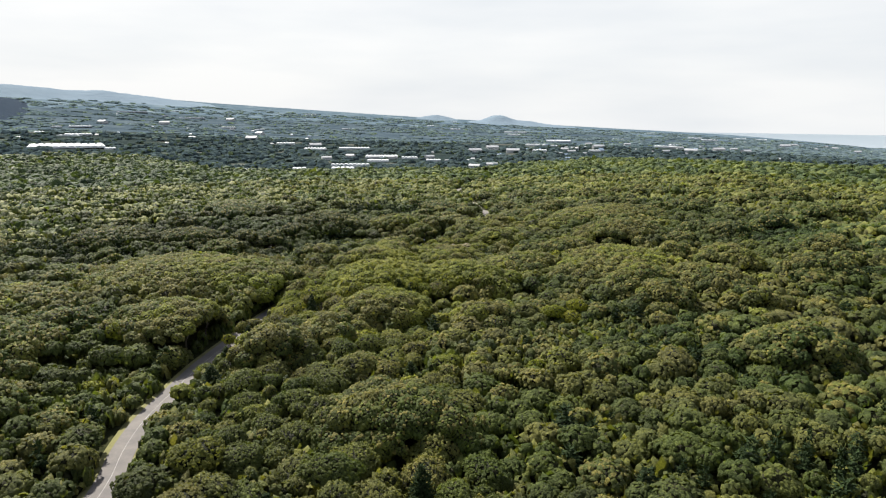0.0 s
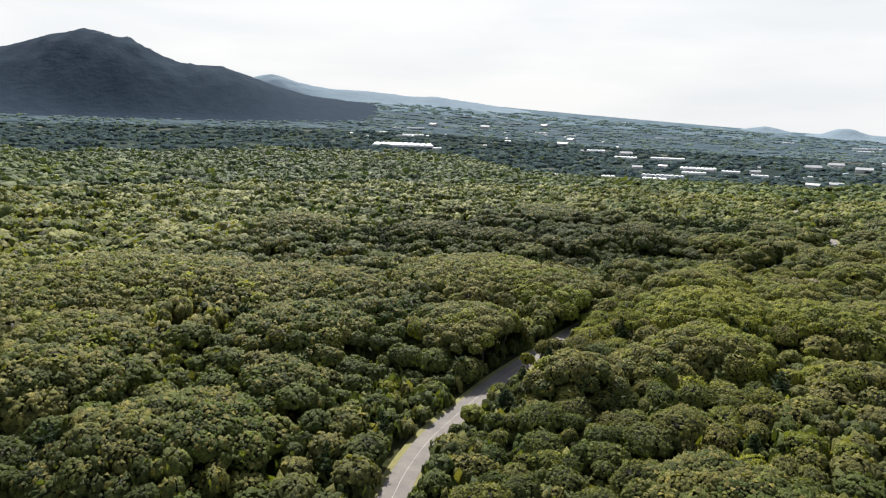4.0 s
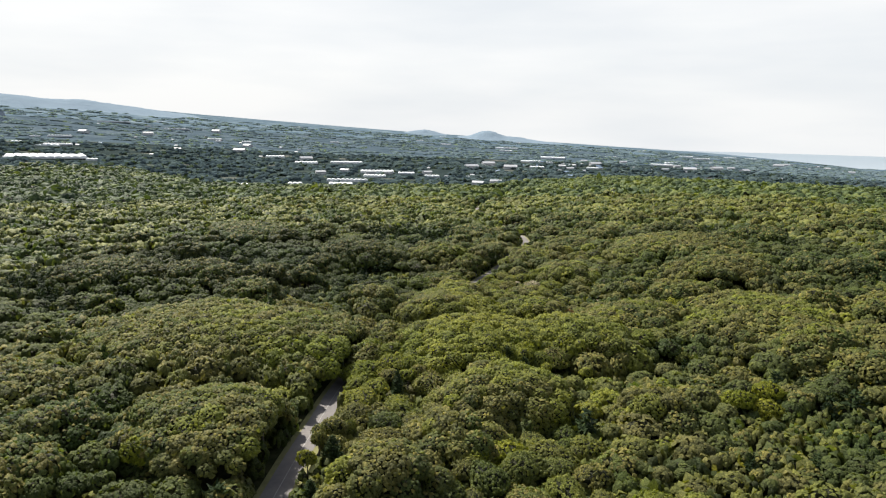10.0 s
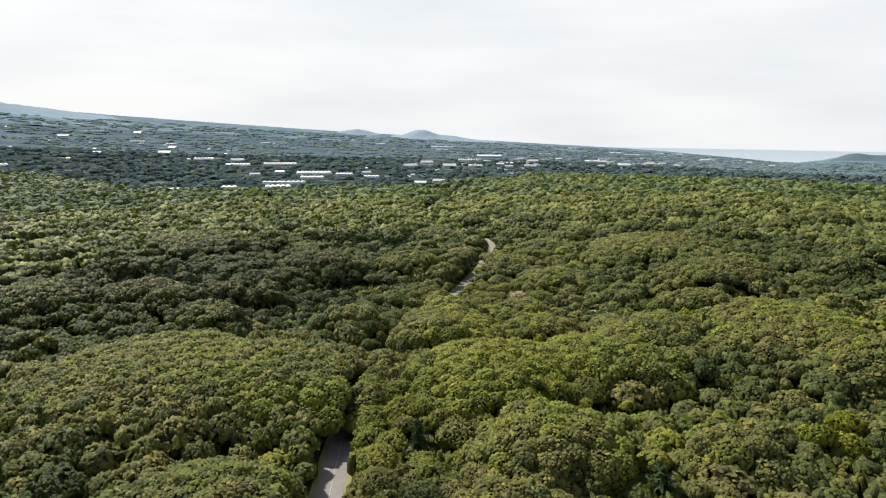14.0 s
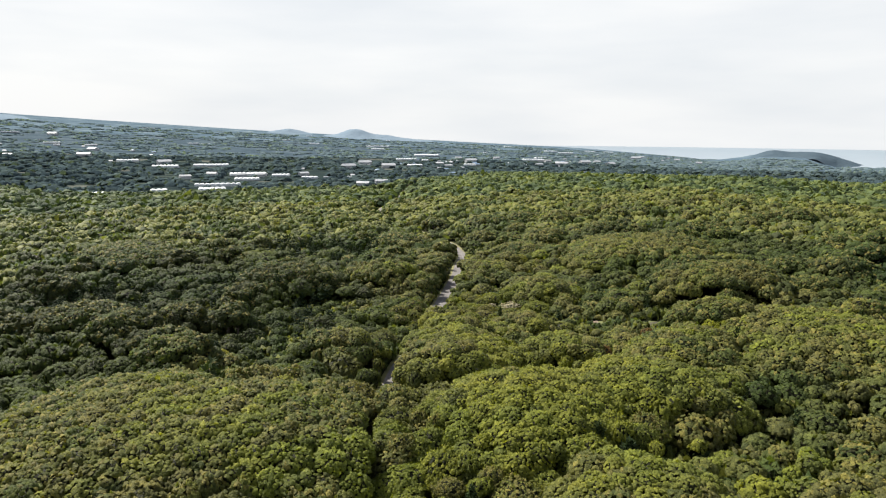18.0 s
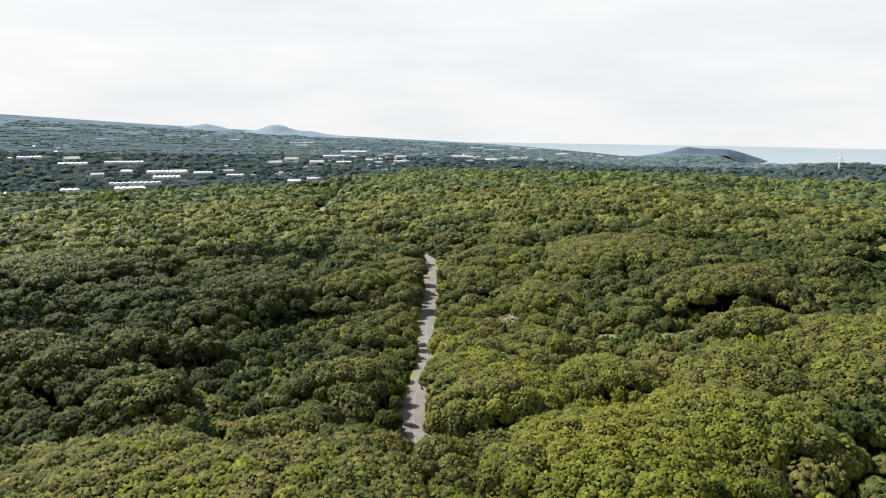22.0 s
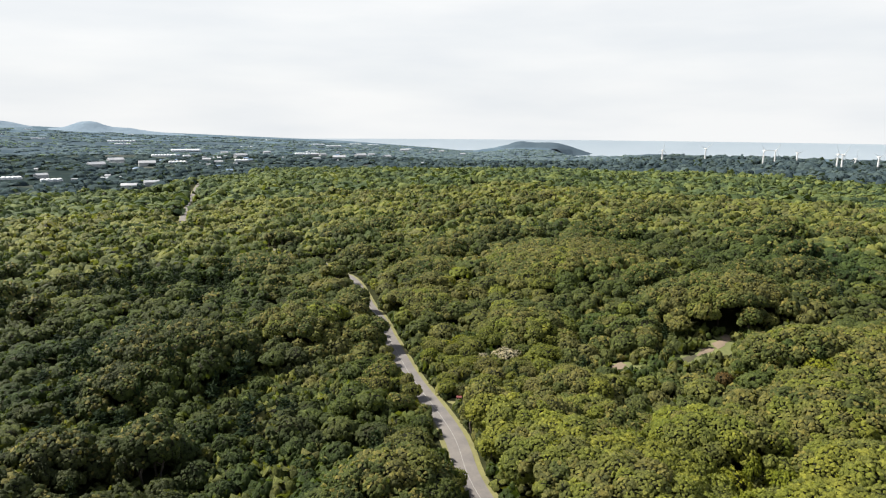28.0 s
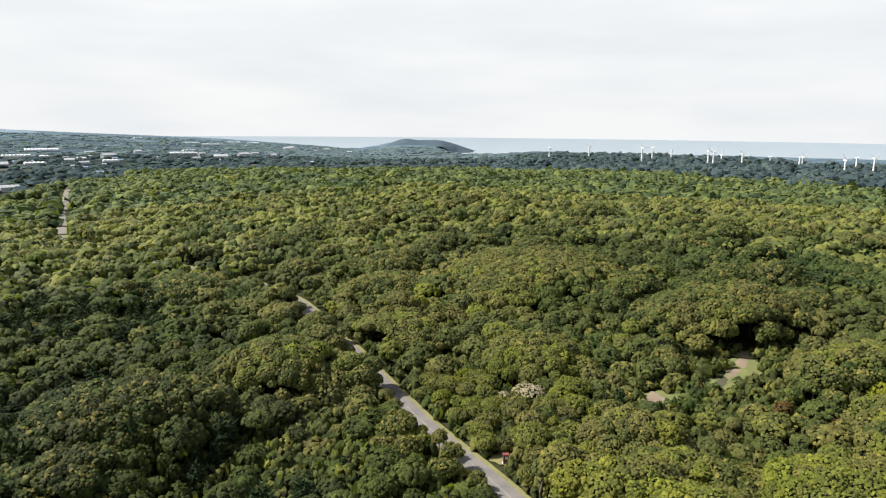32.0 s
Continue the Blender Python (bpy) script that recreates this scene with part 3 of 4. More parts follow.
# taller stands of trees: x, y, reach, added height
STANDS = [(-175, 124, 48, 8), (-143, 81, 19, 6), (-240, 282, 32, 8), (-171, 322, 23, 8), (-132, 330, 17, 7), (-80, 213, 40, 9), (-60, 142, 19, 7.5),
          (-79, 53, 17, 6), (-125, 58, 16, 6), (-79, 84, 11, 5), (-10, 258, 22, 7.5), (-3, 211, 25, 8), (28, 218, 20, 7), (84, 268, 14, 9),
          (96, 242, 30, 6.5), (58, 245, 18, 6), (-61, 385, 22, 10), (34, 397, 17, 6), (50, 346, 14, 6), (-89, 272, 10.5, 8), (118, 318, 23, 10), (-155, 505, 35, 6),
          (-110, 306, 12, 8), (-95, 325, 8, 7), (-78, 319, 7, 7), (12, 522, 22, 6), (-76, 365, 11, 6), (130, 418, 40, 7), (26, 297, 10, 3.5), (-13, 392, 17, 9),
          (-14, 242, 13, 9), (-4, 281, 11, 7), (22, 252, 13, 7), (-7, 291, 9, 7), (-42, 277, 11, 6), (-120, 160, 22, 7), (-100, 118, 18, 6)]
MAIN_STANDS = len(STANDS)
# low scrub round the clearings: x, y, reach, lost height
LOWS = [(66, 291, 10, 5), (84, 289, 15, 5), (108, 293, 11, 5), (59, 298, 10, 5), (59, 306, 11, 5), (84, 297, 15, 5), (108, 300, 11, 5.5), (-60, 175, 9, 3), (-96, 240, 12, 3), (-60, 300, 14, 3), (-30, 345, 16, 2.5), (70, 150, 20, 3), (40, 190, 9, 3), (-58, 110, 10, 3)]


def more_stands(count):
    """Further groves, thrown over the wood where none stands yet, chiefly east of the road."""
    rs = np.random.RandomState(37)
    made = 0
    while made < count:
        cx, cy = rs.uniform(-260, 330), rs.uniform(70, 620)
        east = cx > np.interp(cy, (0, 240, 340, 500), (-44, -32, 0, 50))
        r = rs.uniform(7, 17) if east else rs.uniform(5, 10)
        if not east and rs.rand() < 0.6 or cy < 70 + 0.5 * abs(cx - 10):
            continue
        if any((cx - a) ** 2 + (cy - b) ** 2 < (0.8 * (r + q)) ** 2 for a, b, q, _ in STANDS) or any((cx - a) ** 2 + (cy - b) ** 2 < (r + q + 3) ** 2 for a, b, q, _ in LOWS):
            continue
        STANDS.append((cx, cy, r, rs.uniform(2.5, 5.5) + 0.12 * r))
        made += 1


more_stands(95)


def grove_rim(k, ang):
    """How far the grove k reaches, as a share of its radius."""
    return 1 + 0.13 * np.sin(2 * ang + k * 1.7) + 0.09 * np.sin(3 * ang + k * 2.9) + 0.05 * np.sin(5 * ang + k)


def in_grove(x, y, slack=0.9):
    inside = np.zeros(np.shape(x), bool)
    for k, (cx, cy, r, dh) in enumerate(STANDS):
        inside |= np.hypot(x - cx, y - cy) < slack * r * grove_rim(k, np.arctan2(y - cy, x - cx))
    return inside


# pine stands: x, y, reach
PINE_STANDS = [(-100, 345, 26), (-45, 330, 13), (-62, 296, 9), (88, 132, 9), (-75, 396.2, 30), (-51, 364.1, 14), (-143, 379.7, 45), (-43, 523.0, 42), (372, 467.2, 45), (48, 82.0, 5), (61, 86.0, 7), (72, 64.0, 8), (102, 58.0, 22), (-1, 48.0, 5), (-48, 59.0, 6), (-53, 320.0, 6), (-98, 311.3, 14), (-203, 311.3, 50), (-63, 435.1, 26), (-28, 171.0, 3), (184, 502, 40), (-30, 508, 36), (-136, 384, 30)]
# clearings: x, y, reach
CLEARINGS = [(77, 1165, 44), (58, 308, 5.5), (77, 300, 4.5), (88, 298, 6.0), (97, 301, 6.0), (105, 303, 3.0), (0.5, 315, 3.2)]
# trees that stand out by their colour: x, y, reach, kind
ACCENTS = [(48, 120.8, 4, 'young_tree'), (-2, 138.6, 5, 'young_tree'), (21, 105.5, 4, 'young_tree'), (7.5, 72.0, 5, 'young_tree'), (17, 230.0, 15, 'young_tree'), (-16, 270.2, 9, 'young_tree'), (107, 283.2, 10, 'young_tree'), (-5, 252.8, 7, 'young_tree'), (35, 220.6, 6, 'young_tree'), (67, 170.0, 4, 'young_tree'), (-61, 141.5, 4, 'young_tree'), (-83, 276.7, 4, 'young_tree'), (-98, 249.0, 4, 'young_tree'), (-63, 104.0, 4, 'young_tree'), (82, 261.7, 5, 'young_tree'), (27, 357.3, 5, 'young_tree'), (60, 265, 1.5, 'rusty_tree'), (31, 253, 1.5, 'rusty_tree'), (70, 276, 1, 'rusty_tree'), (28, 337, 5, 'pale_tree'), (61, 170, 3, 'young_tree'), (48, 120, 4, 'young_tree'), (14, 75, 4, 'young_tree'), (-60, 138, 4, 'young_tree')]


# lighter and darker stretches of leaf: x, y, reach, change
TONES = [(-150, 260, 85, -0.18), (5, 360, 80, 0.12), (72, 168, 32, -0.12), (36, 264, 26, -0.1), (55, 120, 55, 0.2), (-70, 100, 40, 0.15), (45, 262, 28, -0.14), (-5, 180, 30, 0.08), (20, 228, 24, 0.12), (42, 243, 16, 0.14), (6, 215, 16, 0.06), (30, 255, 25, -0.12), (84, 275, 12, 0.25), (-15, 278, 14, 0.22), (-75, 330, 40, -0.12), (-200, 420, 160, -0.15), (184, 502, 45, -0.3), (75, 150, 30, -0.1), (72, 141.5, 40, -0.08), (25, 255.3, 30, 0.1), (-900, 900, 480, -0.3), (-480, 1000, 260, -0.15), (17, 568.0, 90, -0.2), (-113, 410.8, 70, -0.15), (-163, 333.0, 60, -0.15), (207, 391.3, 110, -0.28), (17, 311.3, 110, 0.1), (-33, 182.8, 50, 0.08), (-83, 37.0, 45, -0.35), (-73, 112.0, 28, -0.15), (-75, 371.9, 40, -0.2), (-48, 420.5, 50, -0.28), (-58, 342.7, 36, -0.15), (127, 311.3, 55, -0.2), (-1, 220.6, 32, 0.16), (-15, 208.8, 24, 0.15), (57, 182.8, 40, 0.1), (107, 242.7, 45, 0.12), (-78, 188.7, 38, 0.02), (-63, 333.0, 46, -0.3), (-113, 289.7, 42, -0.28), (-23, 342.7, 22, -0.1), (-153, 362.2, 70, -0.25), (-43, 92.0, 40, -0.12), (37, 77.0, 55, -0.1), (97, 102.0, 55, -0.16), (-93, 121.8, 35, -0.15), (147, 488.6, 150, 0.06), (327, 628.0, 260, -0.03), (80, 700, 200, -0.05), (-253, 608.0, 200, -0.2), (-423, 508.0, 220, -0.25)]


def leaf_tint(x, y, rs):
    v = 0.5 + 0.14 * value_noise(x, y, 90, 51) + 0.1 * value_noise(x, y, 28, 52) + 0.1 * value_noise(x, y, 15, 53) + 0.125 * rs.standard_normal(len(x))
    for cx, cy, r, d in TONES:
        v = v + d * np.exp(-((x - cx) ** 2 + (y - cy) ** 2) / (r * r))
    # low ground bears darker kinds; the tint also paints shade into the hollows
    v = v + 0.022 * np.clip(stand_height(x, y) - 8.5, -4.5, 4)
    return np.clip(v, 0, 0.92)


def stand_rise(x, y):
    h = 2.0 * value_noise(x, y, 62, 21)
    for cx, cy, r, dh in STANDS[:MAIN_STANDS]:
        h = np.maximum(h, dh * np.exp(-(((x - cx) ** 2 + (y - cy) ** 2) / (r * r)) ** 1.6 * 0.6))
    return h


def stand_height(x, y):
    h = 5.6 + stand_rise(x, y) + 1.4 * value_noise(x, y, 36, 22)
    for cx, cy, r, dh in LOWS:
        h = h - dh * np.exp(-(((x - cx) ** 2 + (y - cy) ** 2) / (r * r)) ** 2)
    far = smooth(300, 600, np.hypot(x - CENTRE[0], y - CENTRE[1]))
    return np.maximum(h, 2.4) + far * 2.0


def pine_share(x, y):
    p = 0.055 + 0 * x
    for cx, cy, r in PINE_STANDS:
        p = np.maximum(p, 0.75 * np.exp(-(((x - cx) ** 2 + (y - cy) ** 2) / (r * r)) ** 2))
    return p


def in_wood(x, y, slack=1.0):
    dx, dy = x - CENTRE[0], y - CENTRE[1]
    r, az = np.hypot(dx, dy), np.degrees(np.arctan2(dx, dy))
    keep = r < np.interp(az, WOOD_AZ, WOOD_R) * slack * (1 + 0.05 * value_noise(x, y, 190, 31))
    for cx, cy, cr in CLEARINGS:
        keep &= (x - cx) ** 2 + (y - cy) ** 2 > cr * cr
    return keep


def seen_ground(x, y):
    """Ground that the flight looks over, with some to spare."""
    a = y > -60 + 1.25 * np.maximum(0, x - 20)
    b = y > 60 + 0.80 * np.maximum(0, x + 40)
    c = y > 110 + 0.55 * np.maximum(0, x + 70)
    d = y > 190 + 0.18 * np.maximum(0, x + 100)
    return (y > 25) & (a | b | c | d) & ((x > 0) | (y > -60 - 0.55 * x))


SPINE = [(4, 62), (-14, 150), (-10, 245), (14, 332)]


def spine_gap(x, y):
    best = np.full(np.shape(x), 1e9)
    for (ax, ay), (bx, by) in zip(SPINE, SPINE[1:]):
        dx, dy = bx - ax, by - ay
        t = np.clip(((x - ax) * dx + (y - ay) * dy) / (dx * dx + dy * dy), 0, 1)
        best = np.minimum(best, np.hypot(x - ax - t * dx, y - ay - t * dy))
    return best


def scatter(cell, x0, x1, y0, y1, seed):
    rs = np.random.RandomState(seed)
    gx, gy = np.meshgrid(np.arange(x0, x1, cell), np.arange(y0, y1, cell * 0.87))
    gx = gx + (np.arange(gx.shape[0]) % 2)[:, None] * cell * 0.5
    x = gx + rs.uniform(-0.36, 0.36, gx.shape) * cell
    y = gy + rs.uniform(-0.36, 0.36, gy.shape) * cell
    return x.ravel(), y.ravel(), rs


NEAR_REACH, MID_REACH, FAR_REACH = 33.0, 230.0, 560.0

def throw(stages, x0, x1, y0, y1, seed):
    """Trees of mixed size: the largest are set first, the smaller ones fill what is left. Arrays of x, y and radius."""
    rs = np.random.RandomState(seed)
    cells, out = {}, []
    for lo, hi, tries, rise_at in stages:
        xs, ys, rr = rs.uniform(x0, x1, tries), rs.uniform(y0, y1, tries), rs.uniform(lo, hi, tries)
        fit = in_wood(xs, ys) & seen_ground(xs, ys) & (spine_gap(xs, ys) < MID_REACH) & (road_gap(xs, ys) > 4.3) & ~in_grove(xs, ys)
        if rise_at is not None:
            fit &= rs.rand(tries) < 0.25 + 0.75 * smooth(rise_at, rise_at + 3, stand_rise(xs, ys))
        for cx, cy, cr in CLEARINGS:
            fit &= (xs - cx) ** 2 + (ys - cy) ** 2 > (cr + 0.75 * rr) ** 2
        close = 0.645 - 0.11 * smooth(2, 5, stand_rise(xs, ys))
        for a, c, r, k in zip(xs[fit], ys[fit], rr[fit], close[fit]):
            ka, kc = int(a // 14), int(c // 14)
            if all((a - p) ** 2 + (c - q) ** 2 > (k * (r + s)) ** 2 for da in (-1, 0, 1) for dc in (-1, 0, 1) for p, q, s in cells.get((ka + da, kc + dc), ())):
                cells.setdefault((ka, kc), []).append((a, c, r))
                out.append((a, c, r))
    return (*np.array(out).T, rs)


x, y, radius, rs = throw([(4.6, 6.8, 5000, None), (3.0, 4.6, 14000, None), (1.7, 2.9, 22000, None)], -330, 330, 20, 580, 41)
gap = road_gap(x, y)
tall_stand = smooth(1.5, 5, stand_rise(x, y))
height = stand_height(x, y) * (0.5 + 0.26 * np.sqrt(radius)) * 0.92 * rs.uniform(0.82, 1.2, len(x))
radius = np.minimum(radius, height * 0.85)
height = np.maximum(height, radius * 1.1)
height = height + (stand_height(x, y) - height) * 0.85 * tall_stand
pine = (rs.rand(len(x)) < pine_share(x, y)) & (radius > 2.2)
radius[pine] *= 0.7
height[pine] = stand_height(x, y)[pine] * rs.uniform(0.9, 1.2, pine.sum())
# crowns keep off the road, and overhang it where the wood is tall
off = gap - 3.4
lim = np.clip(off + 0.6 + 3.6 * smooth(156, 176, y) * (1 - smooth(232, 256, y)), 1.4, 9)
height = np.where(lim < radius, height * np.clip(0.5 + 0.5 * lim / radius, 0.5, 1), height)
radius = np.minimum(radius, lim)
tint = leaf_tint(x, y, rs)
tall_stand = smooth(1.5, 5, stand_rise(x, y))
bloom = ((0.7 * value_noise(x, y, 120, 61) + 0.5 * rs.standard_normal(len(x)) + 1.0 * tall_stand) > 0.5) & (tint < 0.7) & (tint > 0.3)
near = spine_gap(x, y) < NEAR_REACH
accent = np.full(len(x), "", dtype=object)
for ax, ay, reach, kind in ACCENTS:
    hit = (np.hypot(x - ax, y - ay) < reach) & ~pine
    hit[np.argmin(np.hypot(x - ax, y - ay) + 1e3 * pine)] = True
    accent[hit] = kind
near |= accent != ""
radius = np.where(accent == "rusty_tree", np.minimum(radius, 2.6), radius)
ground_z = land(x, y)
crown_depth = np.where(pine, height * 0.88, np.minimum(height * 0.86, radius * rs.uniform(0.72, 1.0, len(x)) + 1.0 + 1.5 * tall_stand))

# clumps, their size and lobes for crowns that are small, middling and large
SIZES = ((170, 0.125, 10), (420, 0.082, 20), (760, 0.062, 32))
size_class = np.digitize(radius, (2.9, 4.9))
TREE_KINDS = []
for c, (clumps, size, lobes) in enumerate(SIZES):
    for k in range(4):
        TREE_KINDS.append(("evergreen_tree", crown_arrays(100 + 10 * c + k, clumps, 1, size, size * 1.1, body=2, lobes=lobes), False, c))
        TREE_KINDS.append(("flowering_tree", crown_arrays(200 + 10 * c + k, clumps, 1, size, size * 1.05, flowers=0.4, body=2, lobes=lobes), False, c))
    for kind in ("young_tree", "rusty_tree", "pale_tree"):
        TREE_KINDS.append((kind, crown_arrays(250 + 10 * c, clumps, 1, size, size * 1.1, flowers=0.8 if kind == "pale_tree" else 0.0, body=2, lobes=lobes), False, c))
for k in range(4):
    TREE_KINDS.append(("pine_tree", pine_arrays(300 + k, 8, 620, 0.12), True, -1))


ACCENT_LEAF = {"young_tree": leaf_young, "rusty_tree": leaf_rusty}


def tree_prototype(kind, arrays, is_pine, seed):
    """Empty at the foot, a trunk of unit height and a crown of unit radius above it; each copy sets their sizes."""
    root = new(kind)
    tr = new("trunk", trunk_mesh(seed, 2 if is_pine else 4))
    tr.parent = root
    v, f, m = arrays
    cr = mesh_from("crown", v, f, [leaf_pine] if is_pine else [ACCENT_LEAF.get(kind, leaf_near), pale_blossom if kind == "pale_tree" else blossom, shade_core], m, parent=root, shade=not is_pine)
    return root


LABELS = {
    "evergreen_tree": ("dense round-crowned evergreen broadleaf tree in the wood", "tree", "evergreen trees of the wood"),
    "flowering_tree": ("domed broadleaf tree with cream catkins over olive leaves", "tree", "flowering trees of the wood"),
    "young_tree": ("broadleaf tree in bright yellow-green young leaf", "tree", "yellow-green trees of the wood"),
    "rusty_tree": ("broadleaf tree with reddish-brown withered leaves", "tree", "rusty trees of the wood"),
    "pale_tree": ("spreading tree topped with pale pinkish-cream blossom", "tree", "pale trees of the wood"),
    "pine_tree": ("dark green ragged pine among broadleaf trees", "tree", "pines of the wood"),
}
protos = []
for k, (kind, arrays, is_pine, c) in enumerate(TREE_KINDS):
    p = tree_prototype(kind, arrays, is_pine, 400 + k)
    tagged(p, *LABELS[kind])
    protos.append((kind, p, is_pine, c))
plan = []
by_kind = {kind: [q for q in protos if q[0] == kind] for kind in LABELS}
for i in np.flatnonzero(near):
    kind = "pine_tree" if pine[i] else accent[i] if accent[i] else ("flowering_tree" if bloom[i] else "evergreen_tree")
    choice = [q for q in by_kind[kind] if q[3] in (-1, size_class[i])]
    p = choice[rs.randint(len(choice))][1]
    plan.append((p, i, rs.uniform(0, 6.283)))


def set_tree(root, k, turn):
    """Puts a tree of the plan at its place, with its height and its crown's reach."""
    root.matrix_basis = Matrix.Translation((x[k], y[k], ground_z[k] - 0.3)) @ Matrix.Rotation(turn, 4, "Z")
    deep = crown_depth[k]
    for c in root.children:
        if c.name.startswith("crown"):
            c.color = (tint[k], tint[k], tint[k], 1)
            c.location, c.scale = (0, 0, height[k] - deep), (radius[k] * (1 + 0.16 * math.sin(k * 2.4)), radius[k] * (1 - 0.16 * math.sin(k * 2.4)), deep)
        else:
            c.scale = (height[k] * 0.75, height[k] * 0.75, height[k] - deep * 0.35)


seen_kinds = set()
for p, k, turn in plan:
    if p.name in seen_kinds:
        set_tree(copy_thing(p, Matrix.Identity(4)), k, turn)
    seen_kinds.add(p.name)
for p, k, turn in plan[::-1]:
    if p.name in seen_kinds:
        first_of = next(q for q in plan if q[0] is p)
        set_tree(p, first_of[1], first_of[2])
        seen_kinds.discard(p.name)
for kind, p, is_pine, c in protos:
    if not any(q[0] is p for q in plan):
        for c in list(p.children):
            bpy.data.objects.remove(c)
        bpy.data.objects.remove(p)


def wood_mesh(name, label, x, y, gz, radius, height, deep, tint, pick, kinds, mats, seed):
    """Many crowns joined into one mesh."""
    rs = np.random.RandomState(seed)
    V, F, M, T = [], [], [], []
    count = 0
    ang = rs.uniform(0, 6.283, len(x))
    for k, (v, f, m) in enumerate(kinds):
        idx = np.flatnonzero(pick == k)
        if not len(idx):
            continue
        c, s = np.cos(ang[idx])[:, None], np.sin(ang[idx])[:, None]
        r, h = radius[idx][:, None], height[idx][:, None]
        vx = x[idx][:, None] + r * (c * v[:, 0] - s * v[:, 1])
        vy = y[idx][:, None] + r * (s * v[:, 0] + c * v[:, 1])
        vz = gz[idx][:, None] + h + deep[idx][:, None] * (v[:, 2] - 1)
        V.append(np.stack([vx, vy, vz], -1).reshape(-1, 3))
        F.append((f[None] + (np.arange(len(idx)) * len(v))[:, None, None]).reshape(-1, 3) + count)
        M.append(np.tile(m, len(idx)))
        T.append(np.repeat(tint[idx], len(v)))
        count += len(idx) * len(v)
    ob = mesh_from(name, np.concatenate(V), np.concatenate(F), mats, np.concatenate(M), np.concatenate(T), shade=True)
    return tagged(ob, label, "woodland", kind="stuff")


# ---- groves: evergreen trees grown together into one billowing dome ----
def fans(rs, centre, d, s, rim=5):
    """Leaf clumps: low fans of leaves at the given places, facing the ways d."""
    n = len(centre)
    t = d + (0, 0, 0.3) + rs.standard_normal((n, 3)) * 0.3
    t /= np.linalg.norm(t, axis=1)[:, None]
    u = np.cross(t, rs.standard_normal((n, 3)))
    u /= np.linalg.norm(u, axis=1)[:, None]
    w = np.cross(t, u)
    ang = 6.2832 * np.arange(rim) / rim
    spread = s[:, None, None] * rs.uniform(0.7, 1.3, (n, rim, 1))
    edge = centre[:, None] + (u[:, None] * np.cos(ang)[None, :, None] + w[:, None] * np.sin(ang)[None, :, None]) * spread
    edge = edge - t[:, None] * s[:, None, None] * rs.uniform(0.0, 0.75, (n, rim, 1))
    apex = centre + t * (s * rs.uniform(0.3, 0.75, n))[:, None]
    base = (rim + 1) * np.arange(n)[:, None]
    faces = np.stack([np.concatenate([base + q, base + (q + 1) % rim, base + rim], 1) for q in range(rim)], 1).reshape(-1, 3)
    return np.concatenate([edge, apex[:, None]], 1).reshape(-1, 3), faces


def grove(k, cx, cy, reach, top):
    """A dome of crowns grown together, with its trunks beneath."""
    rs = np.random.RandomState(900 + k)
    far = float(spine_gap(np.array([cx]), np.array([cy]))[0])
    space = 0.56 + 0.0022 * max(0.0, far - 30)
    heads = []
    for lo, hi, tries in ((3.0, 4.6, 90), (2.0, 3.0, 330), (1.3, 2.0, 420)):
        for _ in range(int(tries * (reach / 16) ** 2)):
            a, q, r = rs.uniform(0, 6.283), math.sqrt(rs.uniform(0, 1.0)), rs.uniform(lo, hi)
            px, py = cx + q * reach * grove_rim(k, a) * math.cos(a), cy + q * reach * grove_rim(k, a) * math.sin(a)
            if any((px - h[0]) ** 2 + (py - h[1]) ** 2 < (0.5 * (r + h[3])) ** 2 for h in heads):
                continue
            heads.append((px, py, q, r))
    px, py, q, r = np.array(heads).T
    gap = road_gap(px, py)
    over = 2.6 * smooth(150, 172, py) * (1 - smooth(232, 256, py))
    keep = (gap > 3.3 + 0.55 * r - over) & in_wood(px, py)
    px, py, q, r, gap = px[keep], py[keep], q[keep], r[keep], gap[keep]
    tall = 0.34 + 0.66 * np.sqrt(np.clip(1 - q ** 2.3, 0, 1))
    peak = land(px, py) + top * tall * rs.uniform(0.96, 1.04, len(px)) - 0.25 * (4 - r).clip(0)
    heart = np.c_[px, py, peak - 0.85 * r]
    tint = leaf_tint(px, py, rs)
    V, F, M, T = [], [], [], []
    count = 0
    for i in range(len(px)):
        n = int(4.2 * r[i] ** 2 / space ** 2)
        j = np.arange(n)
        up = 1 - 1.45 * (j + 0.5) / n
        ring = np.sqrt(np.maximum(0, 1 - up * up))
        a = j * 2.39996 + rs.uniform(0, 6.283)
        d = np.c_[np.cos(a) * ring, np.sin(a) * ring, up]
        p = heart[i] + d * r[i] * (1, 1, 0.85) * rs.uniform(0.9, 1.07, (n, 1))
        close = np.flatnonzero((np.hypot(px - px[i], py - py[i]) < r + r[i]) & (np.arange(len(px)) != i))
        if len(close):
            off = (p[:, None] - heart[close][None]) / (r[close][None, :, None] * (1, 1, 0.85))
            free = (np.linalg.norm(off, axis=2) > 0.93).all(axis=1)
            p, d = p[free], d[free]
        bv, bf = ICO[1]
        # each head's core, painted dark as shade behind the clumps
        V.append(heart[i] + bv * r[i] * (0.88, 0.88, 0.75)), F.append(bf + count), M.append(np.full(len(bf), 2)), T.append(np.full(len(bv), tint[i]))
        count += len(bv)
        if len(p):
            v, f = fans(rs, p, d, space * rs.uniform(0.55, 1.15, len(p)))
            in_bloom = rs.rand(len(p)) < 0.22 * (0.2 + d[:, 2]) * (tint[i] < 0.66)
            V.append(v), F.append(f + count), M.append(np.repeat(in_bloom.astype(int), 5)), T.append(np.full(len(v), tint[i]))
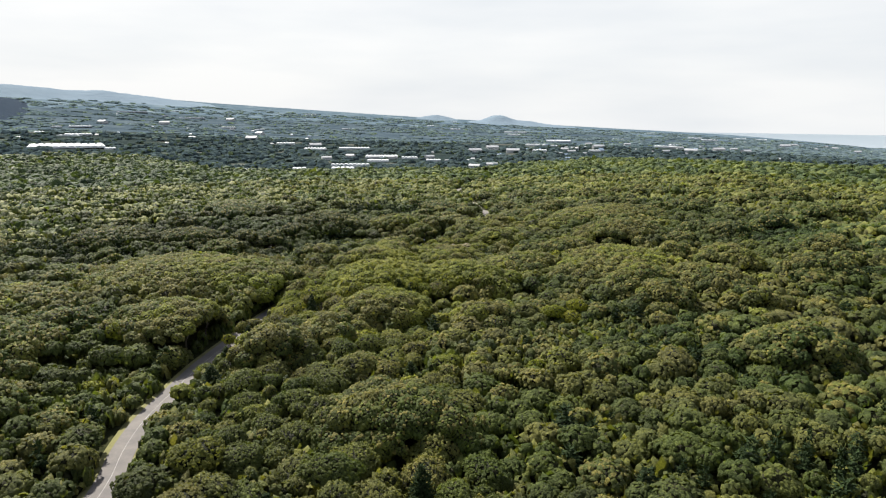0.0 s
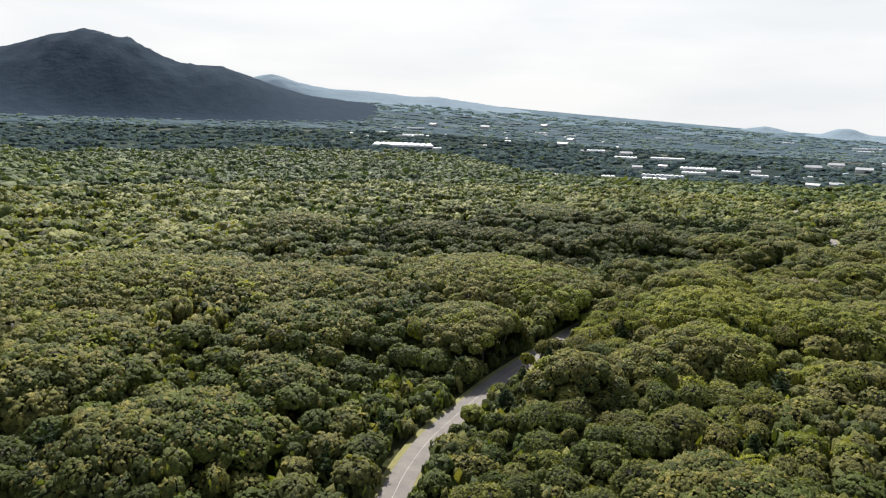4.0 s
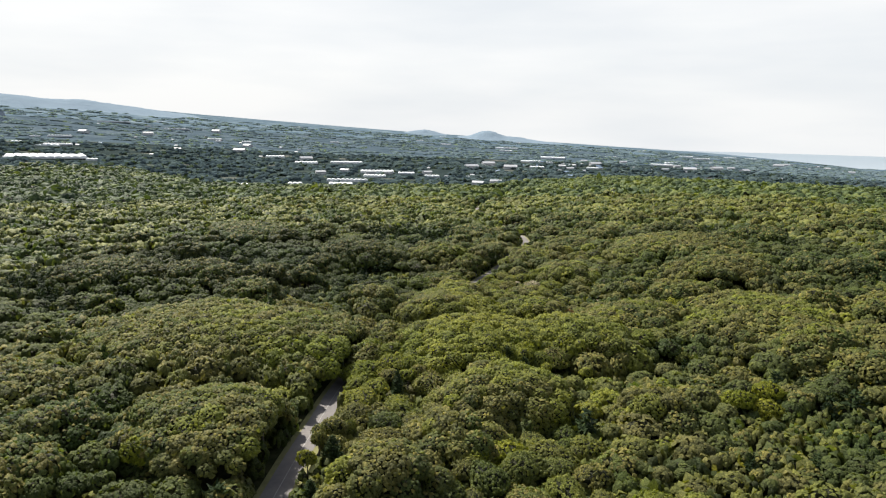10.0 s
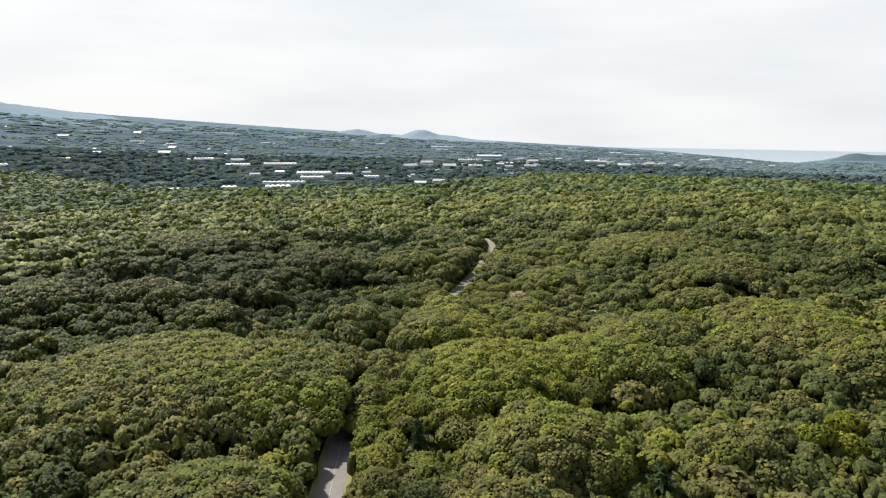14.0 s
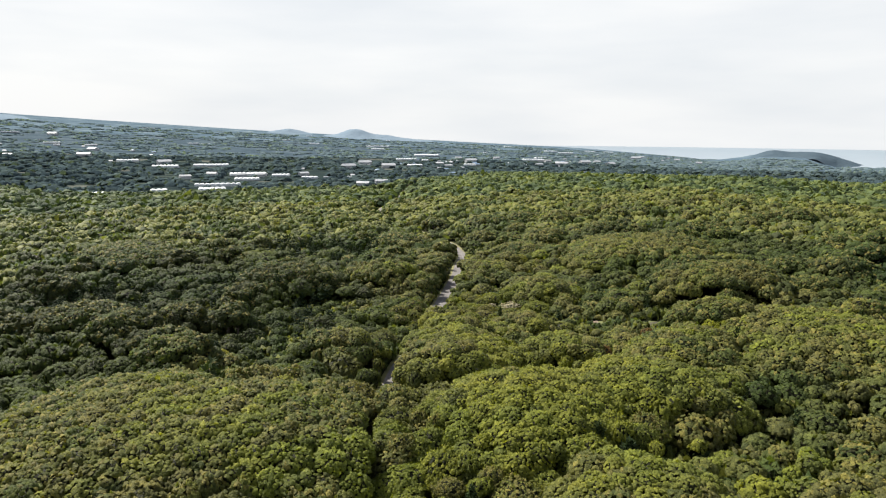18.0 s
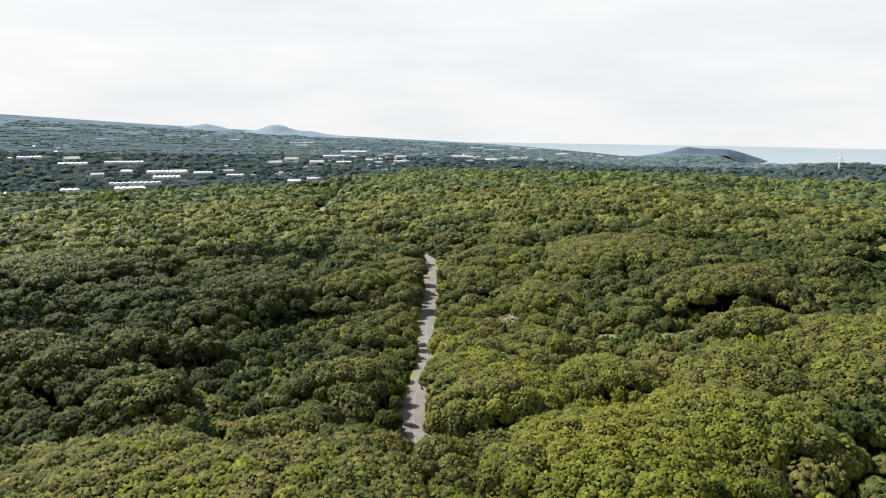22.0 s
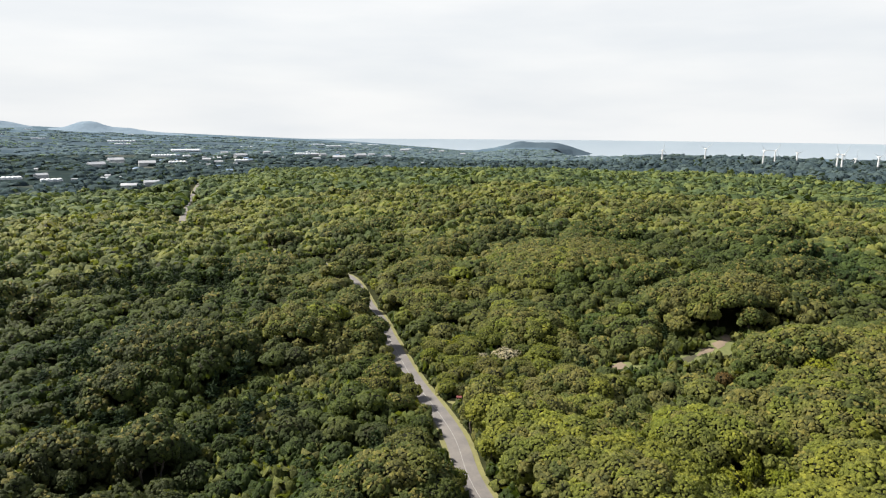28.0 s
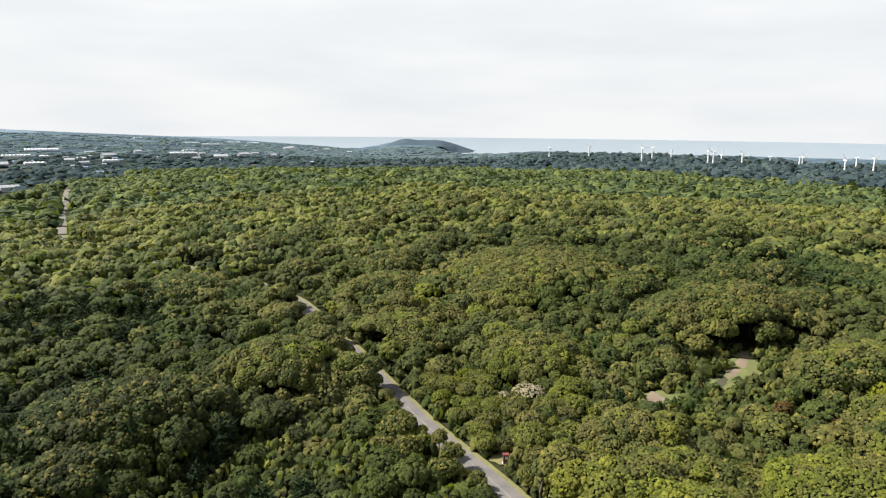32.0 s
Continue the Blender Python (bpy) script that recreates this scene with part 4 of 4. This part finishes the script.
            count += len(v)
    root = new("tree_grove")
    base = float(land(cx, cy))
    root.location = (cx, cy, base)
    mesh_from("canopy", np.concatenate(V) - (cx, cy, base), np.concatenate(F), [leaf_wood, blossom_wood, shade_core], np.concatenate(M), np.concatenate(T), parent=root, shade=True)
    for j in range(min(9, len(px))):
        t = new("trunk", grove_trunk)
        t.parent = root
        t.location = (px[j] - cx, py[j] - cy, float(land(px[j], py[j])) - base - 0.3)
        t.scale = (9, 9, peak[j] - 0.6 * r[j] - float(land(px[j], py[j])))
    tagged(root, "billowing dome of olive evergreen trees grown together", "grove", "domed groves of the wood")


grove_trunk = trunk_mesh(470)
for k, (cx, cy, reach, dh) in enumerate(STANDS):
    grove(k, cx, cy, reach, 6.6 + 1.1 * dh)

mid_kinds = []
for sizes in (((70, 0.2, 9), (170, 0.13, 16), (320, 0.095, 26)), ((26, 0.33, 7), (52, 0.23, 10), (100, 0.165, 16))):
    for clumps, size, lobes in sizes:
        for flowers in (0.0, 0.4):
            mid_kinds += [crown_arrays(500 + len(mid_kinds) + k, clumps, 0, size, size, flowers=flowers, lobes=lobes) for k in range(4)]
mid_pines = [pine_arrays(540 + k, 4, 70, 0.3) for k in range(4)]
b = ~near & ~pine
pick = rs.randint(0, 4, len(x)) + 4 * bloom + 8 * size_class + 24 * (spine_gap(x, y) > 118)
wood_mesh("woodland", "unbroken canopy of olive and green broadleaf trees", x[b], y[b], ground_z[b], radius[b], height[b], crown_depth[b], tint[b], pick[b], mid_kinds, [leaf_wood, blossom_wood, shade_core], 71)
b = ~near & pine
wood_mesh("pine_woodland", "dark pines standing among the broadleaf canopy", x[b], y[b], ground_z[b], radius[b], height[b], crown_depth[b], tint[b], rs.randint(0, 4, b.sum()), mid_pines, [leaf_pine_wood], 72)

# undergrowth in the gaps
ux, uy, rs = scatter(3.8, -150, 170, 20, 430, 47)
keep = in_wood(ux, uy) & seen_ground(ux, uy) & (~in_grove(ux, uy, 0.8) | (road_gap(ux, uy) < 9)) & (spine_gap(ux, uy) < 125) & (road_gap(ux, uy) > 4.4)
ux, uy = ux[keep], uy[keep]
uh = rs.uniform(1.8, 4.2, len(ux))
ur = rs.uniform(1.5, 2.8, len(ux))
ur = np.minimum(ur, road_gap(ux, uy) - 3.0)
wood_mesh("undergrowth", "low green undergrowth between the trees", ux, uy, land(ux, uy), ur, uh, uh * 0.95, rs.rand(len(ux)) * 0.7, rs.randint(0, 3, len(ux)),
          [crown_arrays(580 + k, 9, 0, 0.46, 0.34, lobes=7, body=0) for k in range(3)], [leaf_wood, blossom_wood, shade_core], 76)

# the wood farther off, in two rings
for ring, (cell, lo, hi, clumps, size, card) in enumerate(((8.8, MID_REACH, FAR_REACH, 16, 0.36, 0.32), (12.5, FAR_REACH, 5000, 6, 0.55, 0.42))):
    x, y, rs = scatter(cell, -1450, 1500, 40, 1850, 43 + ring)
    sg = spine_gap(x, y)
    keep = in_wood(x, y) & seen_ground(x, y) & (sg >= lo - 2) & (sg < hi) & ~in_grove(x, y) & (road_gap(x, y) > 6.5 + 3 * smooth(770, 830, y))
    x, y = x[keep], y[keep]
    height = stand_height(x, y) * rs.uniform(0.78, 1.25, len(x))
    radius = cell * rs.uniform(0.36, 0.66, len(x)) * rs.choice([0.7, 1.0, 1.45], len(x))
    tint = leaf_tint(x, y, rs)
    pine = rs.rand(len(x)) < pine_share(x, y)
    bloom = (value_noise(x, y, 120, 61) + 0.5 * rs.standard_normal(len(x))) > 0.1
    kinds = [crown_arrays(600 + 40 * ring + k, clumps, 0, size, card, lobes=7, body=0) for k in range(5)] + [crown_arrays(620 + 40 * ring + k, clumps, 0, size, card, flowers=0.5, lobes=7, body=0) for k in range(5)]
    pick = rs.randint(0, 5, len(x)) + 5 * bloom
    gz = land(x, y)
    b = ~pine
    wood_mesh("far_woodland", "distant canopy of mixed broadleaf trees", x[b], y[b], gz[b], radius[b], height[b], np.minimum(height[b] * 0.9, radius[b] * 1.25), tint[b], pick[b], kinds, [(leaf_wood_far, leaf_hazy_green)[ring], (blossom_far, leaf_hazy_green)[ring], shade_core], 73 + ring)
    b = pine
    wood_mesh("far_pine_woodland", "distant dark pine stands", x[b], y[b], gz[b], radius[b] * 0.6, height[b] * 1.1, height[b] * 0.95, tint[b], rs.randint(0, 4, b.sum()),
              [pine_arrays(680 + k, 2, 8, 0.5) for k in range(4)], [leaf_pine_wood], 75 + ring)

# the wood where the flight begins
x, y, rs = scatter(7.0, -270, 260, -130, 170, 49)
keep = in_wood(x, y) & ~seen_ground(x, y) & (road_gap(x, y) > 6)
x, y = x[keep], y[keep]
height, radius = stand_height(x, y) * rs.uniform(0.8, 1.15, len(x)), rs.uniform(3.0, 5.2, len(x))
wood_mesh("woodland", "canopy of green broadleaf trees where the flight begins", x, y, land(x, y), radius, height, np.minimum(height * 0.86, radius + 1.5), leaf_tint(x, y, rs), 24 + rs.randint(0, 4, len(x)), mid_kinds, [leaf_wood, blossom_wood, shade_core], 78)

# x, y, width, depth, height, spans, turn
GREENHOUSES = [
    (-1017, 1692, 177, 110, 6, 10, 31), (-1217, 2095, 81, 40, 6, 8, 30), (-1376, 2386, 76, 30, 6, 8, 30), (-1344, 2093, 33, 30, 5, 3, 33), (-1428, 2324, 34, 25, 5, 4, 32), (-1609, 3256, 142, 40, 6, 10, 26),
    (-1426, 3216, 29, 40, 5, 3, 24), (-1291, 3214, 116, 40, 6, 10, 22), (-977, 2828, 60, 30, 6, 6, 19), (-934, 2747, 22, 25, 5, 2, 19), (-360, 1162, 28, 25, 5, 3, 17), (-575, 2240, 62, 35, 6, 6, 14),
    (-434, 2061, 70, 35, 6, 7, 12), (-321, 2138, 101, 30, 6, 10, 8), (-884, 1661, 28, 20, 5, 3, 28), (-186, 1765, 88, 35, 6, 9, 6), (-218, 1435, 87, 12, 6, 9, 8), (-211, 1297, 46, 22, 5, 5, 9),
    (-294, 1271, 27, 15, 5, 3, 13), (-107, 1730, 43, 20, 5, 5, 3), (-39, 1638, 37, 15, 5, 4, 1), (-846, 2840, 42, 25, 5, 4, 17), (-531, 3199, 43, 25, 5, 5, 9), (-145, 3808, 41, 30, 5, 4, 2),
    (3, 3550, 53, 25, 5, 6, 0), (318, 3459, 116, 30, 6, 10, -5), (290, 3206, 62, 25, 6, 7, -5), (311, 2450, 74, 25, 6, 8, -7), (290, 2137, 47, 25, 5, 5, -8), (377, 2430, 25, 20, 5, 3, -9),
    (471, 2144, 40, 20, 5, 4, -13), (802, 2480, 76, 30, 6, 8, -18), (1263, 3489, 68, 25, 6, 7, -20), (1265, 3287, 77, 25, 6, 8, -21), (442, 2755, 100, 50, 6, 10, -9), (1582, 3693, 67, 25, 6, 7, -23),
    (1728, 3757, 62, 25, 6, 7, -25), (-176, 1601, 54, 20, 5, 6, 6), (-3025, 2092, 184, 60, 6, 6, 55), (-2566, 2257, 40, 30, 6, 6, 49), (-2450, 2257, 39, 30, 6, 6, 47), (-2365, 2269, 44, 30, 6, 6, 46),
]

# woods and hedges of the farmland
rs = np.random.RandomState(81)
n = 24000
az, r = np.radians(rs.uniform(-72, 84, n)), np.sqrt(rs.uniform(700 ** 2, 4300 ** 2, n))
x, y = CENTRE[0] + r * np.sin(az), CENTRE[1] + r * np.cos(az)
reach = np.interp(np.degrees(az), WOOD_AZ, WOOD_R)
cover = value_noise(x, y * 1.6, 420, 82) + 0.8 * value_noise(x, y * 2.2, 130, 83)
coast = (np.degrees(az) > 24) & (r < 2480)
coast = coast | ((np.degrees(az) > 24) & (np.degrees(az) < 47) & (r < np.interp(np.degrees(az), (24, 37, 40.5, 42, 47), (3900, 3700, 3500, 2900, 2750))))
keep = (r > reach * 0.97) & ((np.degrees(az) < 34) | coast) & ((cover > -0.7 + 0.8 * smooth(1700, 3600, r)) | coast | (r < reach * 1.12)) & ((np.degrees(az) < 47) | (r < np.interp(np.degrees(az), (47, 51, 72, 80), (2700, 2620, 2080, 1950))))
for gx, gy, gw, gd, gh_, spans, turn in GREENHOUSES:
    keep &= (np.abs(x - gx) > gw / 2 + 14) | (y - gy > gd / 2 + 12) | (y - gy < -gd / 2 - 80)
x, y, r = x[keep], y[keep], r[keep]
deep = rs.uniform(6, 10, len(x)) * np.where(r > 2400, 0.6, 1.0) * (1 + 0.4 * (np.degrees(az[keep]) > 43))
wide = rs.uniform(6, 13, len(x)) * (0.7 + r / 3200)
tone = rs.rand(len(x))
# the copses past 2400 m take the hazier tint
for name, label, b, mat in (("farmland_trees", "dark hedgerows and copses between the fields", r < 2400, leaf_hazed), ("distant_copses", "far copses on the distant plain, tinted blue with haze", r >= 2400, leaf_haze)):
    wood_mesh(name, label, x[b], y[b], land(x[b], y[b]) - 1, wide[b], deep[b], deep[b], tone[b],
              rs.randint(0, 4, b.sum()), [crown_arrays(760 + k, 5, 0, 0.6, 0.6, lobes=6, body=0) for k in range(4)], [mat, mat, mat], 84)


# ---- farmland: greenhouses, sheds and houses ----
def greenhouse(w, d, h, spans):
    """A multi-span film greenhouse: arched roof bays side by side over low walls; unit mesh in metres."""
    root = new("greenhouse")
    bay = w / spans
    for s in range(spans):
        bm = bmesh.new()
        prof = [(-bay / 2, 0.0), (-bay / 2, h * 0.6)] + [(-bay / 2 * math.cos(math.pi * k / 6), h * 0.6 + h * 0.4 * math.sin(math.pi * k / 6)) for k in range(1, 6)] + [(bay / 2, h * 0.6), (bay / 2, 0.0)]
        cx = -w / 2 + bay * (s + 0.5)
        a = [bm.verts.new((cx + px, -d / 2, pz)) for px, pz in prof]
        c = [bm.verts.new((cx + px, d / 2, pz)) for px, pz in prof]
        for k in range(len(prof) - 1):
            bm.faces.new((a[k], a[k + 1], c[k + 1], c[k]))
        bm.faces.new(a[::-1])
        bm.faces.new(c)
        part("roof_bay", bm, plastic, root)
    part("base_wall", box_bm(w + 0.3, d + 0.3, 0.8, (0, 0, 0.1)), pale_wall, root, "low concrete base wall")
    return root


def place_on_land(ob, x, y, turn, sx=1.0, sy=1.0):
    z = float(land(x, y)) - 0.3
    return Matrix.Translation((x, y, z)) @ Matrix.Rotation(radians(turn), 4, "Z") @ Matrix.Diagonal((sx, sy, 1, 1))


for gx, gy, gw, gd, gh_, spans, turn in GREENHOUSES:
    g = greenhouse(gw, gd * 1.7, gh_, spans)
    g.matrix_basis = place_on_land(g, gx, gy, turn)
    tagged(g, "long white film greenhouse with arched bays on farmland", "greenhouse", "greenhouses of the plain")
small_gh = greenhouse(36, 16, 4.5, 4)
tagged(small_gh, "small white film greenhouse among distant fields", "greenhouse", "small greenhouses of the plain")
rs = np.random.RandomState(91)
spots = []
while len(spots) < 12:
    az, r = rs.uniform(-50, 30), math.sqrt(rs.uniform(1500 ** 2, 4300 ** 2))
    px, py = polar(az, r)
    if r > np.interp(az, WOOD_AZ, WOOD_R) * 1.25 and float(value_noise(np.array(px), np.array(py), 700, 92)) > -0.55 and not (az < -33 and r > 2700):
        spots.append((px, py, rs.uniform(-25, 25) - az * 0.4, rs.uniform(0.6, 2.0), rs.uniform(0.7, 1.8)))
for px, py, turn, sx, sy in spots[1:]:
    copy_thing(small_gh, place_on_land(small_gh, px, py, turn, sx, sy))
px, py, turn, sx, sy = spots[0]
small_gh.matrix_basis = place_on_land(small_gh, px, py, turn, sx, sy)


def house(w, d, h, roof, flat):
    root = new("house")
    part("wall", box_bm(w, d, h, (0, 0, h / 2)), pale_wall, root)
    bm = bmesh.new()
    if flat:
        bmesh.ops.create_cube(bm, size=1, matrix=Matrix.Translation((0, 0, h + 0.25)) @ Matrix.Diagonal((w + 0.5, d + 0.5, 0.5, 1)))
    else:
        p = [(-w / 2 - 0.5, -d / 2 - 0.5, h), (w / 2 + 0.5, -d / 2 - 0.5, h), (w / 2 + 0.5, d / 2 + 0.5, h), (-w / 2 - 0.5, d / 2 + 0.5, h), (-w / 2 - 0.5, 0, h + d * 0.28), (w / 2 + 0.5, 0, h + d * 0.28)]
        v = [bm.verts.new(q) for q in p]
        for f in ((0, 1, 5, 4), (2, 3, 4, 5), (0, 4, 3), (1, 2, 5), (3, 2, 1, 0)):
            bm.faces.new([v[k] for k in f])
    part("roof", bm, roof, root)
    for k in range(3):
        part("window", box_bm(w * 0.14, 0.1, h * 0.3, (-w * 0.3 + k * w * 0.3, -d / 2 - 0.03, h * 0.55)), grey_roof, root)
    return root


HOUSES = [house(14, 9, 4, blue_roof, False), house(12, 10, 6.5, grey_roof, True), house(24, 12, 7, grey_roof, False), house(10, 8, 3.5, grey_roof, False), house(40, 20, 9, grey_roof, False)]
for h in HOUSES:
    tagged(h, "pale walled farm building among distant fields", "house", "buildings of the plain")
# small settlements: azimuth, distance, spread, count
TOWNS = [(9, 2050, 170, 34), (14, 2250, 150, 26), (3, 1800, 110, 14), (-3, 1560, 60, 8), (-6, 1640, 60, 8), (22, 2500, 220, 26), (-14, 2500, 200, 16), (-28, 2300, 160, 12), (-22, 3000, 300, 20), (28, 3300, 250, 20), (5, 1330, 40, 4)]
first = {}
for az, r, spread, count in TOWNS:
    cx, cy = polar(az, r)
    for k in range(count // 2):
        h = HOUSES[rs.randint(len(HOUSES)) if rs.rand() < 0.8 else 3]
        m = place_on_land(h, cx + rs.normal(0, spread), cy + rs.normal(0, spread), rs.uniform(-40, 40))
        if h.name in first:
            copy_thing(h, m)
        else:
            first[h.name] = m
for h in HOUSES:
    h.matrix_basis = first[h.name]


# ---- wind turbines on the coast ----
def lathe(bm, rings, n=10, axis="z"):
    made = []
    for h, r in rings:
        made.append([bm.verts.new((r * math.cos(6.2832 * k / n), r * math.sin(6.2832 * k / n), h)) for k in range(n)])
    for a, c in zip(made, made[1:]):
        for k in range(n):
            bm.faces.new((a[k], a[(k + 1) % n], c[(k + 1) % n], c[k]))
    bm.faces.new(made[-1])
    bm.faces.new(made[0][::-1])


def turbine(hub, span, spin):
    """A three-bladed turbine facing -y, its foot at the origin."""
    root = new("wind_turbine")
    bm = bmesh.new()
    lathe(bm, [(-1, 2.4), (hub * 0.5, 1.9), (hub, 1.35)], 12)
    part("tower", bm, white_metal, root)
    part("nacelle", box_bm(3.2, 9.0, 3.4, (0, 0.8, hub + 1.2), 0.5), white_metal, root)
    bm = bmesh.new()
    bmesh.ops.create_icosphere(bm, subdivisions=2, radius=1.7, matrix=Matrix.Translation((0, -4.4, hub + 1.2)) @ Matrix.Diagonal((1, 1.3, 1, 1)))
    part("hub", bm, white_metal, root)
    for k in range(3):
        bm = bmesh.new()
        secs = [(1.2, 0.5, 0.5), (span * 0.2, 0.75, 0.25), (span * 0.6, 0.45, 0.15), (span, 0.12, 0.05)]
        rings = []
        for s, w, t in secs:
            rings.append([bm.verts.new(q) for q in ((-w * 0.6, -t, s), (w, 0, s), (-w * 0.6, t, s), (-w, 0, s))])
        for a, c in zip(rings, rings[1:]):
            for j in range(4):
                bm.faces.new((a[j], a[(j + 1) % 4], c[(j + 1) % 4], c[j]))
        bm.faces.new(rings[-1])
        bm.transform(Matrix.Translation((0, -4.6, hub + 1.2)) @ Matrix.Rotation(radians(spin + 120 * k), 4, "Y"))
        part("blade", bm, white_metal, root)
    return root


# azimuth and elevation of hub and foot from the end of the walk
TURBINES = [(52.5, -2.0, -3.19, 10), (55.8, -1.8, -3.17, 50), (60.1, -1.87, -3.25, 85), (60.9, -1.85, -3.23, 30), (62.4, -2.0, -3.19, 70), (65.2, -2.03, -3.47, 100), (65.6, -2.06, -3.68, 35), (66.2, -2.32, -3.12, 5),
            (67.7, -2.14, -3.29, 60), (69.7, -2.35, -3.13, 20), (71.7, -2.29, -3.31, 45), (71.9, -2.32, -3.21, 95), (74.7, -2.44, -3.85, 80), (75.4, -2.24, -3.35, 25), (76.5, -2.21, -3.71, 55)]
END = (-106.6, 224.0)
for az, top, foot, spin in TURBINES:
    dist = (EYE_Z + 45) / math.tan(radians(-foot))
    px, py = END[0] + dist * math.sin(radians(az)), END[1] + dist * math.cos(radians(az))
    gz = float(land(px, py))
    hub = EYE_Z + dist * math.tan(radians(top)) - gz
    t = turbine(hub, 24, spin)
    t.matrix_basis = Matrix.Translation((px, py, gz)) @ Matrix.Rotation(radians(-az * 0.6 + 10), 4, "Z")
    tagged(t, "tall white three-bladed wind turbine rising behind coastal woods", "wind turbine", "wind turbines on the coast")


# ---- by the road: the booth at the path's mouth, bare dirt, pale and reddish trees ----
def booth(x, y):
    """A small dark red cabinet under a white frame, standing beside the road."""
    root = new("roadside_booth")
    part("cabinet", box_bm(1.3, 1.0, 2.1, (0, 0, 1.1), 0.03), rust_paint, root, "dark red box body")
    part("roof", box_bm(1.6, 1.3, 0.14, (0, 0, 2.25), 0.03), rust_paint, root, "flat dark red roof")
    part("sign_panel", box_bm(0.75, 0.04, 0.7, (0.1, -0.57, 1.55), 0.01), white_paint, root, "white panel")
    for sx in (-0.7, 0.7):
        part("post", box_bm(0.12, 0.12, 2.2, (sx, -0.55, 1.1), 0.01), white_paint, root, "white corner post")
    part("plinth", box_bm(1.7, 1.4, 0.12, (0, 0, 0.06), 0.02), pale_wall, root, "concrete plinth")
    part("door", box_bm(0.8, 0.05, 1.7, (0, -0.52, 1.0), 0.01), rust_paint, root)
    root.matrix_basis = Matrix.Translation((x, y, float(land(x, y)) - 0.06)) @ Matrix.Rotation(radians(-40), 4, "Z")
    tagged(root, "dark red roadside booth with white posts and panel", "booth")


booth(0.4, 315.2)


def roadside_sign(x, y):
    """A small white board on a post at the road's edge."""
    root = new("roadside_sign")
    part("post", box_bm(0.08, 0.08, 2.0, (0, 0, 1.0), 0.01), white_metal, root, "pale metal post")
    part("board", box_bm(0.95, 0.05, 0.75, (0, -0.065, 1.85), 0.01), white_paint, root, "plain white board")
    part("foot", box_bm(0.4, 0.4, 0.16, (0, 0, 0.06), 0.03), pale_wall, root, "small concrete foot")
    root.matrix_basis = Matrix.Translation((x, y, float(land(x, y)) - 0.05)) @ Matrix.Rotation(radians(-30), 4, "Z")
    tagged(root, "small white board on a post beside the road", "sign")


roadside_sign(6.1, 369.4)


def patch(name, x, y, rx, ry, turn, material, label, lift=0.03):
    """A bare patch of ground with an uneven rim, lying on the land."""
    rs = np.random.RandomState(int(abs(x) * 7 + abs(y)))
    n = 40
    ang = np.linspace(0, 2 * np.pi, n, endpoint=False)
    rim = 1 + 0.18 * np.sin(3 * ang + rs.uniform(0, 6)) + 0.1 * np.sin(7 * ang + rs.uniform(0, 6))
    V, c, s = [], math.cos(radians(turn)), math.sin(radians(turn))
    for k in (0.33, 0.66, 1.0):
        qx, qy = rx * k * rim * np.cos(ang), ry * k * rim * np.sin(ang)
        V.append(np.c_[x + c * qx - s * qy, y + s * qx + c * qy])
    V = np.concatenate(V)
    z = land(V[:, 0], V[:, 1]) + lift
    v = np.c_[V, z]
    F = [(r * n + j, (r + 1) * n + j, (r + 1) * n + (j + 1) % n, r * n + (j + 1) % n) for r in range(2) for j in range(n)]
    v = np.r_[v, [(x, y, float(land(x, y)) + lift)]]
    bm_f = F + [(len(v) - 1, j, (j + 1) % n, (j + 1) % n) for j in range(n)]
    me = bpy.data.meshes.new(name)
    me.from_pydata([tuple(q) for q in v], [], [f if f[2] != f[3] else f[:3] for f in bm_f])
    me.materials.append(material)
    ob = new(name, me)
    return tagged(ob, label, "bare ground", kind="structure")


meadow = simple("meadow_grass", (0.075, 0.1, 0.03), (0.17, 0.175, 0.06), 0.9, 1.0, 0.6)
for k, (px, py, rx, ry, turn) in enumerate([(59, 307, 6.5, 5, 20), (77, 300, 5, 4, 0), (91, 299, 10, 6, 10), (103, 303, 4, 4, 35)]):
    patch("meadow_clearing", px, py, rx, ry, turn, meadow, "grassy opening in the low scrub", 0.015 + 0.006 * k)
for k, (px, py, rx, ry, turn, mat) in enumerate([(57, 309.5, 4.4, 2.6, 20, dirt), (79, 300, 3.4, 1.5, 10, soil), (88, 300.5, 4.5, 1.5, 8, dirt), (97, 301.5, 4.6, 1.8, 14, dirt), (103, 303.5, 3.0, 1.5, 50, dirt)]):
    patch("dirt_clearing", px, py, rx, ry, turn, mat, "bare trodden brown earth in a small clearing", 0.06 + 0.012 * k)
patch("dirt_clearing", 1.2, 317, 2.4, 3.4, -25, dry_grass, "trodden grass around the roadside booth", 0.02)
patch("dirt_clearing", 77, 1165, 42, 9, 10, dirt, "bare earth yard beside the far road", 0.3)
